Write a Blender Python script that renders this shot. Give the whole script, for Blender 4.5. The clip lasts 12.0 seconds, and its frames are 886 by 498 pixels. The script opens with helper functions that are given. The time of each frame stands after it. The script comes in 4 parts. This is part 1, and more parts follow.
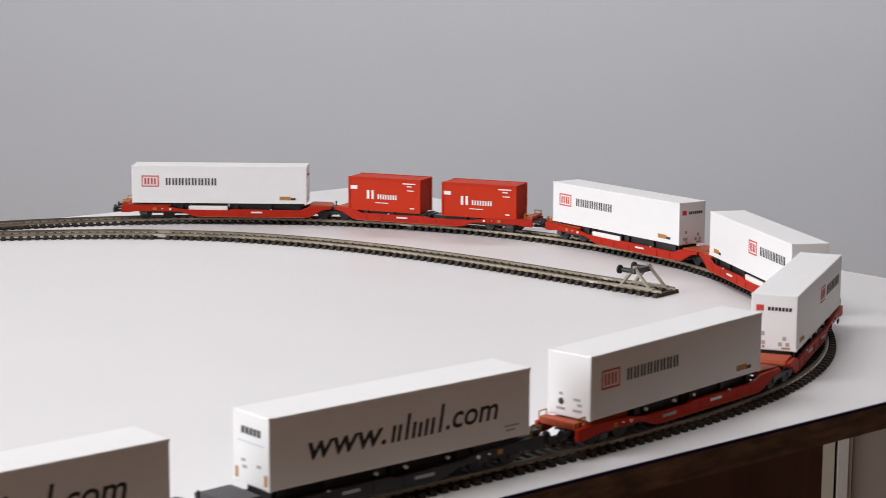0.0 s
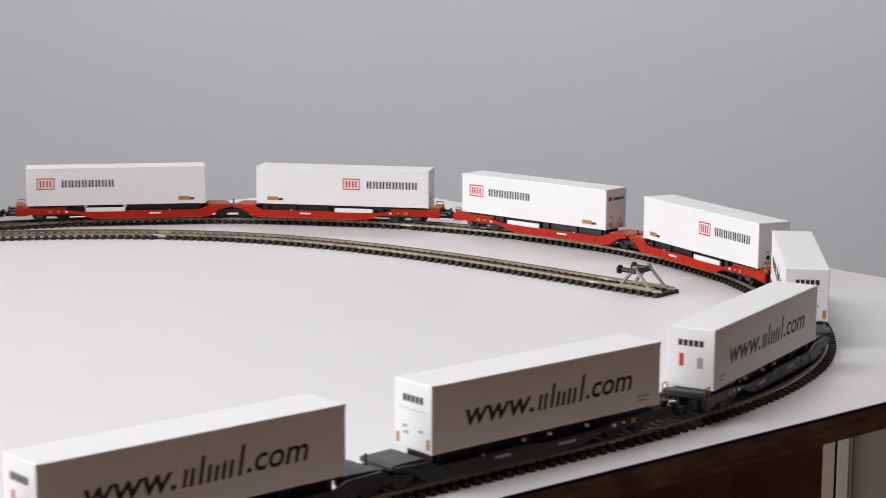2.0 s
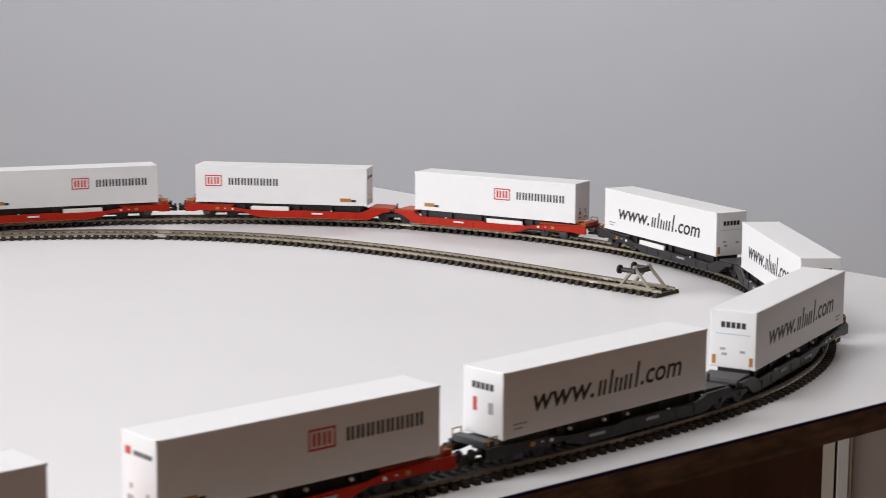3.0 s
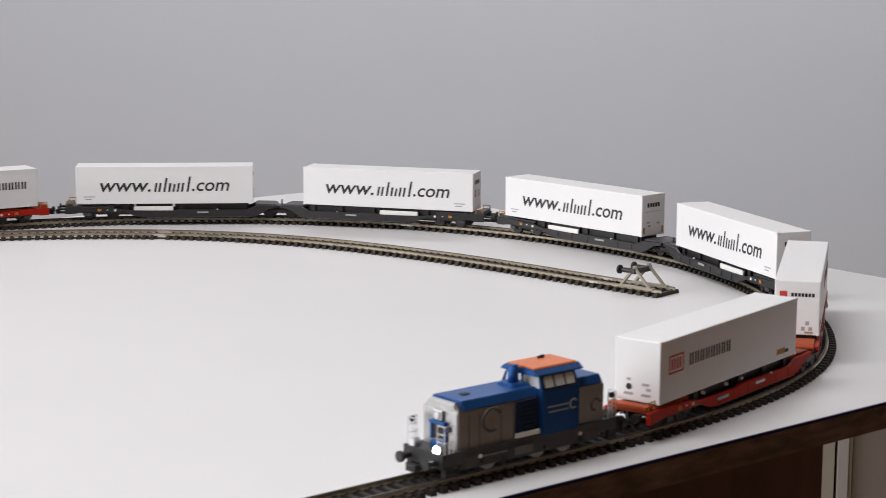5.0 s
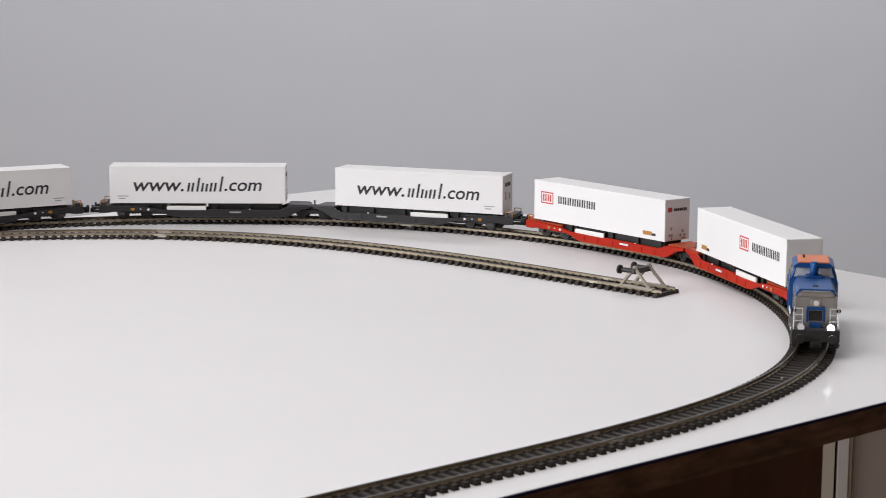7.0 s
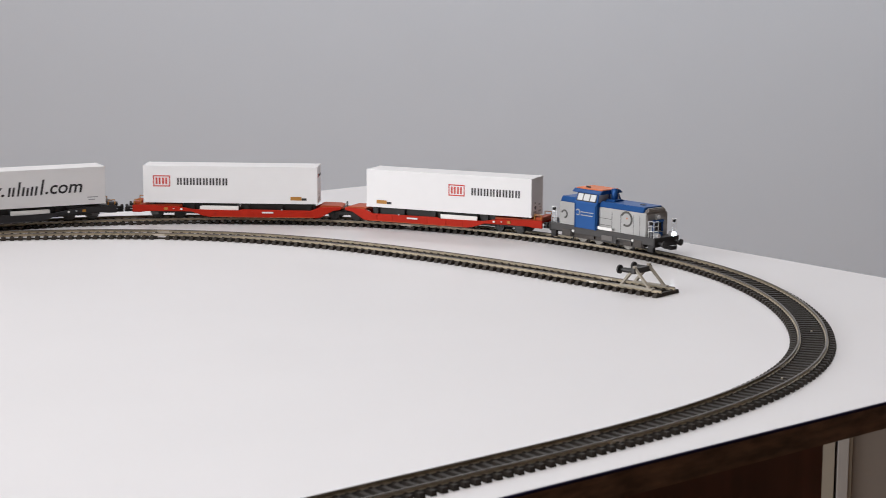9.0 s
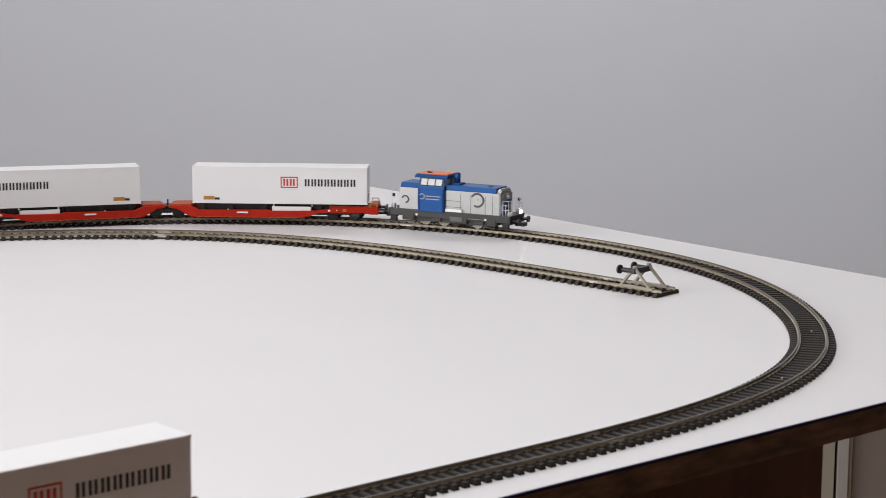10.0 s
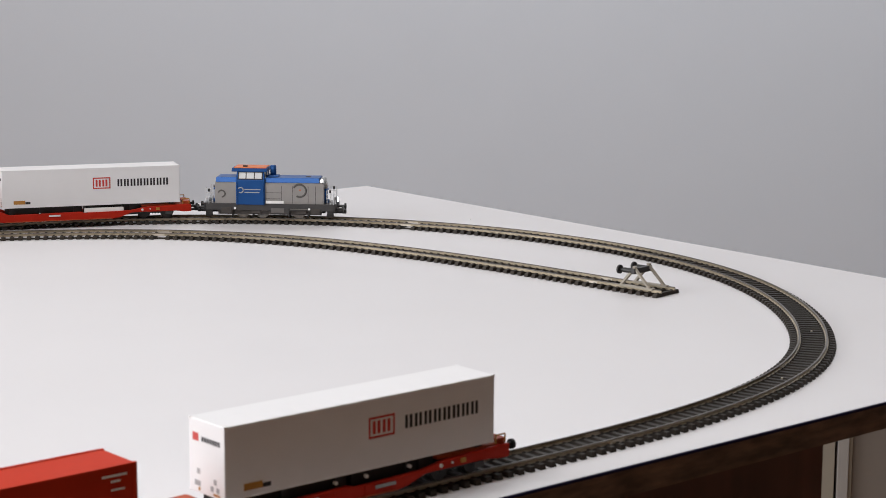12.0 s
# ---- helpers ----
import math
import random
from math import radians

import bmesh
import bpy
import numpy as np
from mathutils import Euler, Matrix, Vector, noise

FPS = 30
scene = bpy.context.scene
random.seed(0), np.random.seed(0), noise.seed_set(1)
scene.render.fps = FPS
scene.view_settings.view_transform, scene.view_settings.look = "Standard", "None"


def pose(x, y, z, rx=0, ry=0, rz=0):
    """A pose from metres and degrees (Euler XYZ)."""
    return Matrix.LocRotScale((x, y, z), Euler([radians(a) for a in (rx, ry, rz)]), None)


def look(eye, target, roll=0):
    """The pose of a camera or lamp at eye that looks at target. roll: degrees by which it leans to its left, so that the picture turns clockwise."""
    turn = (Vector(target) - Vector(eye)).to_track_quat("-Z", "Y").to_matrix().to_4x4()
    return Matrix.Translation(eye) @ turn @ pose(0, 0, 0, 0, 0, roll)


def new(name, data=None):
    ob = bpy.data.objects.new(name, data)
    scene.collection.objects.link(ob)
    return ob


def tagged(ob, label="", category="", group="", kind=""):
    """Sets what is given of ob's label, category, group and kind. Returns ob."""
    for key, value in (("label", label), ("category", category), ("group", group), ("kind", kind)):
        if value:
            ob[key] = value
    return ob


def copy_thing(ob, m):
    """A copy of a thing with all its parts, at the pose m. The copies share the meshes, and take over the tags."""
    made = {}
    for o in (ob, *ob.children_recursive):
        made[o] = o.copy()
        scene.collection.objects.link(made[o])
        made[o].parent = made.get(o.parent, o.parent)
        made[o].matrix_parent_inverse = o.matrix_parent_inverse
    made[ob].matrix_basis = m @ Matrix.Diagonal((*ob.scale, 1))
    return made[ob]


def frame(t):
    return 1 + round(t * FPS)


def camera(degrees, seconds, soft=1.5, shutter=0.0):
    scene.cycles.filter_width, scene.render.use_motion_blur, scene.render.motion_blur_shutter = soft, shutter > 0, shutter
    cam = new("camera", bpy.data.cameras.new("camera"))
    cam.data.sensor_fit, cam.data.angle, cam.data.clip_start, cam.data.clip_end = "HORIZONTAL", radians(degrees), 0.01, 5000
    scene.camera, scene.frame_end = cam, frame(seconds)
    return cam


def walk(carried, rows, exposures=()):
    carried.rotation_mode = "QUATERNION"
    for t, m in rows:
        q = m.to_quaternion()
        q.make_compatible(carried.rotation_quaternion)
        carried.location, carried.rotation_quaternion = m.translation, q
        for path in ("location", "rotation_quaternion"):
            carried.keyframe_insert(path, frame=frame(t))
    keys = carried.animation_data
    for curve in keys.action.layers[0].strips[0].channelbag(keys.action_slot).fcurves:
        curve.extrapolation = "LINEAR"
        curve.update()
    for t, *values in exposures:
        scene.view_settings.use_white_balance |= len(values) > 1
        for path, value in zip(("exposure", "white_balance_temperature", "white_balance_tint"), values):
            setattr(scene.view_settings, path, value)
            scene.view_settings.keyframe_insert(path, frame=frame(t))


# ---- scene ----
TABLE_Z = 0.76                     # top of the white table
cam = camera(25.843, 12.0, soft=0.5, shutter=0.2)
cam.data.dof.use_dof, cam.data.dof.focus_distance, cam.data.dof.aperture_fstop = True, 1.95, 46
EYE = Vector((0, 0, TABLE_Z + 0.26807))
TILT = radians(9.5303)
VIEW = look(EYE, EYE + Vector((0, math.cos(TILT), -math.sin(TILT))), 0.3108)
walk(cam, [(0.0, VIEW), (12.0, VIEW)], [(0.0, -0.30), (12.0, -0.30)])

# ---- light ----
world = bpy.data.worlds.new("world")
scene.world = world
world.use_nodes = True
wn = world.node_tree
sky = wn.nodes.new("ShaderNodeTexSky")
sky.sky_type, sky.sun_disc = "NISHITA", False
sky.sun_elevation, sky.sun_rotation = radians(35), radians(250)
wn.links.new(sky.outputs["Color"], wn.nodes["Background"].inputs["Color"])
wn.nodes["Background"].inputs["Strength"].default_value = 0.1


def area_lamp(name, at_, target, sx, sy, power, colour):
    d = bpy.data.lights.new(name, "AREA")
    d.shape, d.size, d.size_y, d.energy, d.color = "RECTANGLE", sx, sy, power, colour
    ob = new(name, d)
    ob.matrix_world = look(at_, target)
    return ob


# added lamps with no source in view: one at the west opening, two overhead
area_lamp("added_west_light", (-2.98, 0.3, 1.65), (0, 0.3, 1.55), 2.6, 1.4, 94, (0.95, 0.975, 1.0))
area_lamp("added_overhead_light", (0.60, 3.30, 2.50), (0.60, 3.30, 0), 3.2, 0.5, 40, (0.95, 0.97, 1.0))
area_lamp("added_overhead_light", (-0.75, 0.60, 2.50), (-0.75, 0.60, 0), 1.3, 0.5, 32, (0.95, 0.97, 1.0))


# ---- materials ----
def material(name, colour, rough=0.5, metal=0.0, var=0.06, scale=40.0, bump=0.0, bump_scale=200.0, random_shift=0.0, coat=0.0, emit=None, spec=0.5):
    m = bpy.data.materials.new(name)
    m.use_nodes = True
    nt = m.node_tree
    n, l = nt.nodes, nt.links
    bs = n["Principled BSDF"]
    bs.inputs["Roughness"].default_value = rough
    bs.inputs["Metallic"].default_value = metal
    bs.inputs["Specular IOR Level"].default_value = spec
    bs.inputs["Coat Weight"].default_value = coat
    tc = n.new("ShaderNodeTexCoord")
    big, fine = n.new("ShaderNodeTexNoise"), n.new("ShaderNodeTexNoise")
    big.inputs["Scale"].default_value, fine.inputs["Scale"].default_value = scale * 0.2, scale
    fine.inputs["Detail"].default_value = 6
    l.new(tc.outputs["Object"], big.inputs["Vector"])
    l.new(tc.outputs["Object"], fine.inputs["Vector"])
    add = n.new("ShaderNodeMath")
    l.new(big.outputs["Fac"], add.inputs[0])
    l.new(fine.outputs["Fac"], add.inputs[1])
    if random_shift:
        info = n.new("ShaderNodeObjectInfo")
        isl = n.new("ShaderNodeNewGeometry")
        both = n.new("ShaderNodeMath")
        l.new(info.outputs["Random"], both.inputs[0])
        l.new(isl.outputs["Random Per Island"], both.inputs[1])
        mul = n.new("ShaderNodeMath")
        mul.operation = "MULTIPLY_ADD"
        l.new(both.outputs[0], mul.inputs[0])
        mul.inputs[1].default_value = random_shift
        l.new(add.outputs[0], mul.inputs[2])
        add = mul
    ramp = n.new("ShaderNodeMapRange")
    ramp.inputs["From Min"].default_value, ramp.inputs["From Max"].default_value = 0.6, 1.4 + random_shift
    ramp.inputs["To Min"].default_value, ramp.inputs["To Max"].default_value = 1 - var, 1 + var
    l.new(add.outputs[0], ramp.inputs["Value"])
    mix = n.new("ShaderNodeVectorMath")
    mix.operation = "SCALE"
    mix.inputs[0].default_value = colour
    l.new(ramp.outputs[0], mix.inputs["Scale"])
    l.new(mix.outputs[0], bs.inputs["Base Color"])
    if bump:
        bn = n.new("ShaderNodeTexNoise")
        bn.inputs["Scale"].default_value, bn.inputs["Detail"].default_value = bump_scale, 4
        l.new(tc.outputs["Object"], bn.inputs["Vector"])
        b = n.new("ShaderNodeBump")
        b.inputs["Strength"].default_value, b.inputs["Distance"].default_value = bump, 0.001
        l.new(bn.outputs["Fac"], b.inputs["Height"])
        l.new(b.outputs[0], bs.inputs["Normal"])
    if emit:
        bs.inputs["Emission Color"].default_value = (*emit[:3], 1)
        bs.inputs["Emission Strength"].default_value = emit[3]
    return m


def wood(name, dark, light, rough=0.45, stretch=(3, 40, 40)):
    m = material(name, light, rough)
    nt = m.node_tree
    n, l = nt.nodes, nt.links
    tc = n.new("ShaderNodeTexCoord")
    mp = n.new("ShaderNodeMapping")
    mp.inputs["Scale"].default_value = stretch
    no = n.new("ShaderNodeTexNoise")
    no.inputs["Scale"].default_value, no.inputs["Detail"].default_value = 1.5, 8
    l.new(tc.outputs["Object"], mp.inputs[0])
    l.new(mp.outputs[0], no.inputs["Vector"])
    cr = n.new("ShaderNodeValToRGB")
    cr.color_ramp.elements[0].position, cr.color_ramp.elements[1].position = 0.35, 0.68
    cr.color_ramp.elements[0].color, cr.color_ramp.elements[1].color = (*dark, 1), (*light, 1)
    l.new(no.outputs["Fac"], cr.inputs[0])
    l.new(cr.outputs[0], n["Principled BSDF"].inputs["Base Color"])
    return m


M_TABLE = material("white_laminate", (0.745, 0.73, 0.742), 0.48, spec=0.35, coat=0.10, var=0.02, scale=9, bump=0.05, bump_scale=900)
M_TABLE.node_tree.nodes["Principled BSDF"].inputs["Coat Roughness"].default_value = 0.10
M_EDGE = wood("brown_board_edge", (0.060, 0.034, 0.022), (0.19, 0.112, 0.074), 0.5, (28, 60, 110))
M_PANEL = wood("dark_brown_panel", (0.066, 0.023, 0.014), (0.11, 0.038, 0.024), 0.4, (30, 30, 2))
M_WALL = material("grey_wall_paint", (0.725, 0.766, 0.836), 0.9, var=0.015, scale=6, bump=0.1, bump_scale=300)
# unseen walls and ceiling, browned to set the bounce light and reflections
M_WALL2 = material("brown_bounce_wall", (0.48, 0.355, 0.25), 0.9, var=0.02, scale=6, bump=0.1, bump_scale=300)
M_WALL3 = wood("dark_unseen_wall", (0.075, 0.048, 0.034), (0.15, 0.10, 0.072), 0.6, (20, 20, 2))
M_CEIL = material("brown_unseen_ceiling", (0.40, 0.31, 0.24), 0.9, var=0.02, scale=6)
M_FLOOR = wood("brown_floor_boards", (0.21, 0.13, 0.082), (0.31, 0.205, 0.135), 0.5, (2, 20, 20))
M_CREAM = material("cream_paint", (0.42, 0.375, 0.305), 0.45, var=0.03, scale=12)
M_WHITEWOOD = material("off_white_paint", (0.46, 0.43, 0.405), 0.45, var=0.03, scale=12)
M_BEIGE = material("beige_door_paint", (0.27, 0.23, 0.20), 0.5, var=0.03, scale=12)
M_WHITE = material("white_container_plastic", (0.815, 0.807, 0.815), 0.42, var=0.012, scale=120, bump=0.03, bump_scale=1500)
M_REDBOX = material("red_container_plastic", (0.52, 0.032, 0.008), 0.6, spec=0.15, var=0.05, scale=150, bump=0.04, bump_scale=1500)
M_RED = material("red_wagon_paint", (0.42, 0.020, 0.008), 0.5, spec=0.15, var=0.10, scale=160, bump=0.05, bump_scale=1500)
M_ORANGE = material("orange_red_deck", (0.42, 0.070, 0.022), 0.55, spec=0.25, var=0.12, scale=160)
M_GREY = material("dark_grey_wagon_paint", (0.018, 0.017, 0.019), 0.45, var=0.2, scale=160)
M_GREYDECK = material("grey_deck", (0.052, 0.051, 0.055), 0.55, var=0.15, scale=160)
M_FRINGE = material("blue_black_fringe", (0.008, 0.007, 0.045), 0.6, spec=0.2, var=0.2, scale=200)
M_GRILLE = material("dark_blue_grille", (0.010, 0.030, 0.085), 0.45, 0.3, var=0.1, scale=200)
M_CHASSIS = material("brown_grey_running_gear", (0.062, 0.054, 0.050), 0.6, spec=0.3, var=0.25, scale=260)
M_BATTERY = material("grey_battery_box", (0.14, 0.13, 0.125), 0.6, spec=0.3, var=0.15, scale=260)
M_BLACK = material("black_plastic", (0.014, 0.013, 0.013), 0.5, var=0.2, scale=200)
M_UNDER = material("underframe_grey", (0.045, 0.042, 0.042), 0.6, var=0.2, scale=200)
M_STEEL = material("wheel_steel", (0.25, 0.235, 0.215), 0.4, 0.7, var=0.1, scale=300)
M_WHEEL = material("blackened_wheel", (0.022, 0.020, 0.019), 0.5, 0.2, var=0.2, scale=300)
# coloured darker than the web to hold down the light on the rail tops
M_HEAD = material("dimmed_rail_head", (0.125, 0.112, 0.102), 0.5, 0.5, var=0.25, scale=120)
M_RAIL = material("weathered_rail", (0.41, 0.35, 0.265), 0.48, 0.72, var=0.25, scale=160)
M_JOINER = material("bright_rail_joiner", (0.66, 0.60, 0.52), 0.4, 0.8, var=0.1, scale=160)
M_SLEEPER = material("dark_brown_sleeper", (0.023, 0.0185, 0.015), 0.65, spec=0.3, var=0.35, scale=200, random_shift=0.5)
# lighter copy for the siding, with the light on it put into the colour
M_LIT_SLEEPER = material("lit_brown_sleeper", (0.026, 0.020, 0.015), 0.65, spec=0.3, var=0.35, scale=200, random_shift=0.5)
M_INK = material("black_print", (0.018, 0.016, 0.020), 0.5, var=0.1, scale=300)
M_LOGO = material("red_print", (0.55, 0.045, 0.035), 0.5, var=0.05, scale=300)
M_OCHRE = material("ochre_print", (0.42, 0.19, 0.03), 0.5, var=0.1, scale=300)
M_FAINT = material("grey_print", (0.36, 0.36, 0.37), 0.5, var=0.1, scale=300)
M_PALEBLUE = material("pale_blue_print", (0.45, 0.56, 0.68), 0.5, var=0.05, scale=300)
M_SHOW = material("white_print", (0.85, 0.84, 0.82), 0.5, var=0.03, scale=300)
M_BLUE = material("blue_loco_paint", (0.013, 0.080, 0.27), 0.42, 0.35, spec=0.35, var=0.06, scale=160, bump=0.03, bump_scale=1500)
M_SILVER = material("light_grey_loco_paint", (0.46, 0.456, 0.45), 0.34, 0.90, spec=0.4, var=0.05, scale=160, bump=0.03, bump_scale=1500)
M_ROOF = material("orange_roof_paint", (0.68, 0.17, 0.045), 0.5, var=0.08, scale=160)
M_DARK = material("dark_grey_frame", (0.028, 0.026, 0.026), 0.55, spec=0.3, var=0.2, scale=200)
M_EMBLEM = material("grey_emblem_print", (0.09, 0.085, 0.08), 0.5, var=0.1, scale=300)
M_LAMP = material("lit_headlight", (0.9, 0.92, 1.0), 0.3, var=0.0, emit=(0.85, 0.93, 1.0, 22.0))
M_LENS = material("unlit_lamp_lens", (0.75, 0.76, 0.78), 0.15, var=0.02)
M_STOP = material("grey_brown_casting", (0.33, 0.295, 0.245), 0.5, 0.2, var=0.2, scale=200)
# glass coloured near white in place of the brightness seen through it
M_GLASS = material("whitened_cab_glass", (0.93, 0.945, 0.95), 0.08, var=0.02)
M_GLASS.node_tree.nodes["Principled BSDF"].inputs["Transmission Weight"].default_value = 0.30


# ---- mesh helpers ----
def mesh_of(name, bm, mat, smooth=False):
    me = bpy.data.meshes.new(name)
    bm.to_mesh(me)
    bm.free()
    me.materials.append(mat)
    if smooth:
        me.polygons.foreach_set("use_smooth", [True] * len(me.polygons))
    return me


def part(name, bm, mat, parent=None, label="", smooth=False):
    ob = new(name, mesh_of(name, bm, mat, smooth))
    if parent:
        ob.parent = parent
    if label:
        tagged(ob, label)
    return ob


def thing(name, label, category, group=""):
    return tagged(new(name), label, category, group)


def box(bm, x0, x1, y0, y1, z0, z1, bevel=0.0):
    vs = [bm.verts.new((x, y, z)) for x in (x0, x1) for y in (y0, y1) for z in (z0, z1)]
    fs = [bm.faces.new([vs[i] for i in f]) for f in ((0, 1, 3, 2), (4, 6, 7, 5), (0, 4, 5, 1), (2, 3, 7, 6), (0, 2, 6, 4), (1, 5, 7, 3))]
    if bevel:
        es = list({e for f in fs for e in f.edges})
        bmesh.ops.bevel(bm, geom=es, offset=bevel, segments=2, affect="EDGES", profile=0.6)
    return bm


def boxes(*dims, bevel=0.0):
    bm = bmesh.new()
    for d in dims:
        box(bm, *d, bevel=bevel)
    return bm


def prism(bm, outline, y0, y1, bevel=0.0):
    """A flat outline in x and z, drawn out from y0 to y1."""
    a = [bm.verts.new((x, y0, z)) for x, z in outline]
    b = [bm.verts.new((x, y1, z)) for x, z in outline]
    fs = [bm.faces.new(a), bm.faces.new(b[::-1])]
    for i in range(len(a)):
        j = (i + 1) % len(a)
        fs.append(bm.faces.new((a[j], a[i], b[i], b[j])))
    bmesh.ops.recalc_face_normals(bm, faces=fs)
    if bevel:
        bmesh.ops.bevel(bm, geom=list({e for f in fs for e in f.edges}), offset=bevel, segments=1, affect="EDGES")
    return bm


def rod(bm, a, b, r, sides=10, r2=None):
    a, b = Vector(a), Vector(b)
    q = (b - a).to_track_quat("Z", "Y")
    m = Matrix.Translation((a + b) / 2) @ q.to_matrix().to_4x4()
    bmesh.ops.create_cone(bm, cap_ends=True, segments=sides, radius1=r, radius2=r if r2 is None else r2, depth=(b - a).length, matrix=m)
    return bm


def torus(bm, centre, axis_m, big, small, n=20, k=6, start=0.0, end=2 * math.pi):
    rings = []
    full = end - start > 6.28
    count = n if full else n + 1
    for i in range(count):
        a = start + (end - start) * i / n
        ring = []
        for j in range(k):
            b = 2 * math.pi * j / k
            r = big + small * math.cos(b)
            ring.append(bm.verts.new(Vector(centre) + axis_m @ Vector((r * math.cos(a), r * math.sin(a), small * math.sin(b)))))
        rings.append(ring)
    for i in range(n):
        p, q = rings[i], rings[(i + 1) % count]
        for j in range(k):
            bm.faces.new((p[j], q[j], q[(j + 1) % k], p[(j + 1) % k]))
    return bm


# ---- the line of the track ----
# curvature (1/m) along the right-hand bend, in metres from its middle
BEND = [(-0.96, 0.0), (-0.90, -0.17), (-0.84, 0.0), (-0.682, 1.52), (-0.523, 3.067), (-0.364, 1.965), (-0.205, 2.651), (-0.045, 2.188), (0.114, 2.29), (0.273, 2.26), (0.432, 2.0), (0.591, 1.98)]
MIDDLE, HEADING = (0.09741, 1.63728), 2.44188
LOOP = 3.6144
NEAR = radians(40.3)              # the way of the straights, along the table
STEP = 0.004


def turn_rate(s):
    return float(np.interp(s, [b[0] for b in BEND], [b[1] for b in BEND]))


def make_line():
    """Points, heading and arc length round the closed oval, with s = 0 in the middle of the bend."""
    def run(s0, x, y, h, rate, until, way):
        out = []
        s = s0
        while not until(s, h):
            k = rate(s + way * STEP / 2)
            hm = h + way * k * STEP / 2
            x, y = x + way * math.cos(hm) * STEP, y + way * math.sin(hm) * STEP
            h += way * k * STEP
            s += way * STEP
            out.append((s, x, y, h))
        return out
    back = run(0, *MIDDLE, HEADING, turn_rate, lambda s, h: s <= -1.30, -1)
    fore = run(0, *MIDDLE, HEADING, turn_rate, lambda s, h: h >= back[-1][3] + math.pi, 1)
    # the rail joints of the near straight stand slightly open
    slack = [0.0023 * min(1.0, max(0.0, (-0.84 - s) / 0.12)) for s, x, y, h in back]
    back = [(s, x + g * math.cos(h), y + g * math.sin(h), h) for (s, x, y, h), g in zip(back, slack)]
    line = back[::-1] + [(0, *MIDDLE, HEADING)] + fore
    a, e = line[0], line[-1]
    ax = Vector((math.cos(a[3]), math.sin(a[3])))
    nx = Vector((-ax.y, ax.x))
    d = Vector((e[1] - a[1], e[2] - a[2]))
    r = d.dot(nx) / 2
    rest = LOOP - (e[0] - a[0]) - math.pi * r
    far = (rest + d.dot(ax)) / 2
    s1 = e[0] + far
    s2 = s1 + math.pi * r
    tail = run(e[0], e[1], e[2], e[3], lambda s: (1 / r if s1 < s < s2 else 0.0), lambda s, h: s >= a[0] + LOOP - STEP, 1)
    # the last stretch takes up the small closing error
    last = tail[-1]
    gap = LOOP - (last[0] - a[0])
    dx, dy = a[1] - gap * math.cos(a[3]) - last[1], a[2] - gap * math.sin(a[3]) - last[2]
    ease = [max(0.0, 1 - (last[0] - row[0]) / 0.16) for row in tail]
    ease = [w * w * (3 - 2 * w) for w in ease]
    tail = [(s, x + dx * w, y + dy * w, h) for (s, x, y, h), w in zip(tail, ease)]
    tail.append((a[0] + LOOP, a[1], a[2], a[3] + 2 * math.pi))
    return np.array(line + tail)


LINE = make_line()
S_LOW = LINE[0, 0]


def on_line(s):
    s = (s - S_LOW) % LOOP + S_LOW
    x = np.interp(s, LINE[:, 0], LINE[:, 1])
    y = np.interp(s, LINE[:, 0], LINE[:, 2])
    return Vector((float(x), float(y), 0.0))


def heading_at(s):
    d = on_line(s + 0.004) - on_line(s - 0.004)
    return math.atan2(d.y, d.x)


# ---- the room ----
def structure(name, bm, mat, label=""):
    return tagged(part(name, bm, mat, None), label, "", "", "structure")


structure("floor", boxes((-3.2, 3.2, -2.7, 4.2, -0.1, 0.0)), M_FLOOR, "brown wooden floor of the room")
# ceiling and south, east and west walls: unseen, added to shape the light
structure("ceiling", boxes((-3.2, 3.2, -2.7, 4.2, 2.6, 2.7)), M_CEIL, "unseen brown ceiling that weakens the bounce light")
structure("wall_north", boxes((-3.2, 3.2, 4.0, 4.2, 0.0, 2.6)), M_WALL, "plain light grey painted wall")
structure("wall_south", boxes((-3.2, 3.2, -2.7, -2.5, 0.0, 2.6)), M_WALL2, "unseen brown wall that gives warm bounce light")
structure("wall_east", boxes((3.0, 3.2, -2.5, 4.0, 0.0, 2.6)), M_WALL3, "unseen dark wall that dulls side reflections")
# unseen wall, left open where the added west lamp stands
structure("wall_west", boxes((-3.2, -3.0, -2.5, -1.0, 0.0, 2.6), (-3.2, -3.0, 1.6, 4.0, 0.0, 2.6), (-3.2, -3.0, -1.0, 1.6, 0.0, 0.95), (-3.2, -3.0, -1.0, 1.6, 2.35, 2.6)), M_WALL2, "unseen brown wall with an opening added for light")


# ---- the table ----
AXIS = Vector((math.cos(NEAR), math.sin(NEAR), 0))
SIDE = Vector((-math.sin(NEAR), math.cos(NEAR), 0))
FRONT = Vector((0.1218, 0.9651, 0))          # a point on the near edge
CORNER = Vector((-0.0791, 1.9918, 0))        # the far right corner
DEPTH = (CORNER - FRONT).dot(SIDE)
LEN_R = (CORNER - FRONT).dot(AXIS)
SKEW = 0.0196                                    # how far the right end leans from square, per metre
TABLE_M = Matrix.Translation(FRONT) @ Matrix.Rotation(NEAR, 4, "Z")


def lean_end(bm):
    for v in bm.verts:
        if v.co.x > 0.2:
            v.co.x -= SKEW * (DEPTH - v.co.y)
    return bm


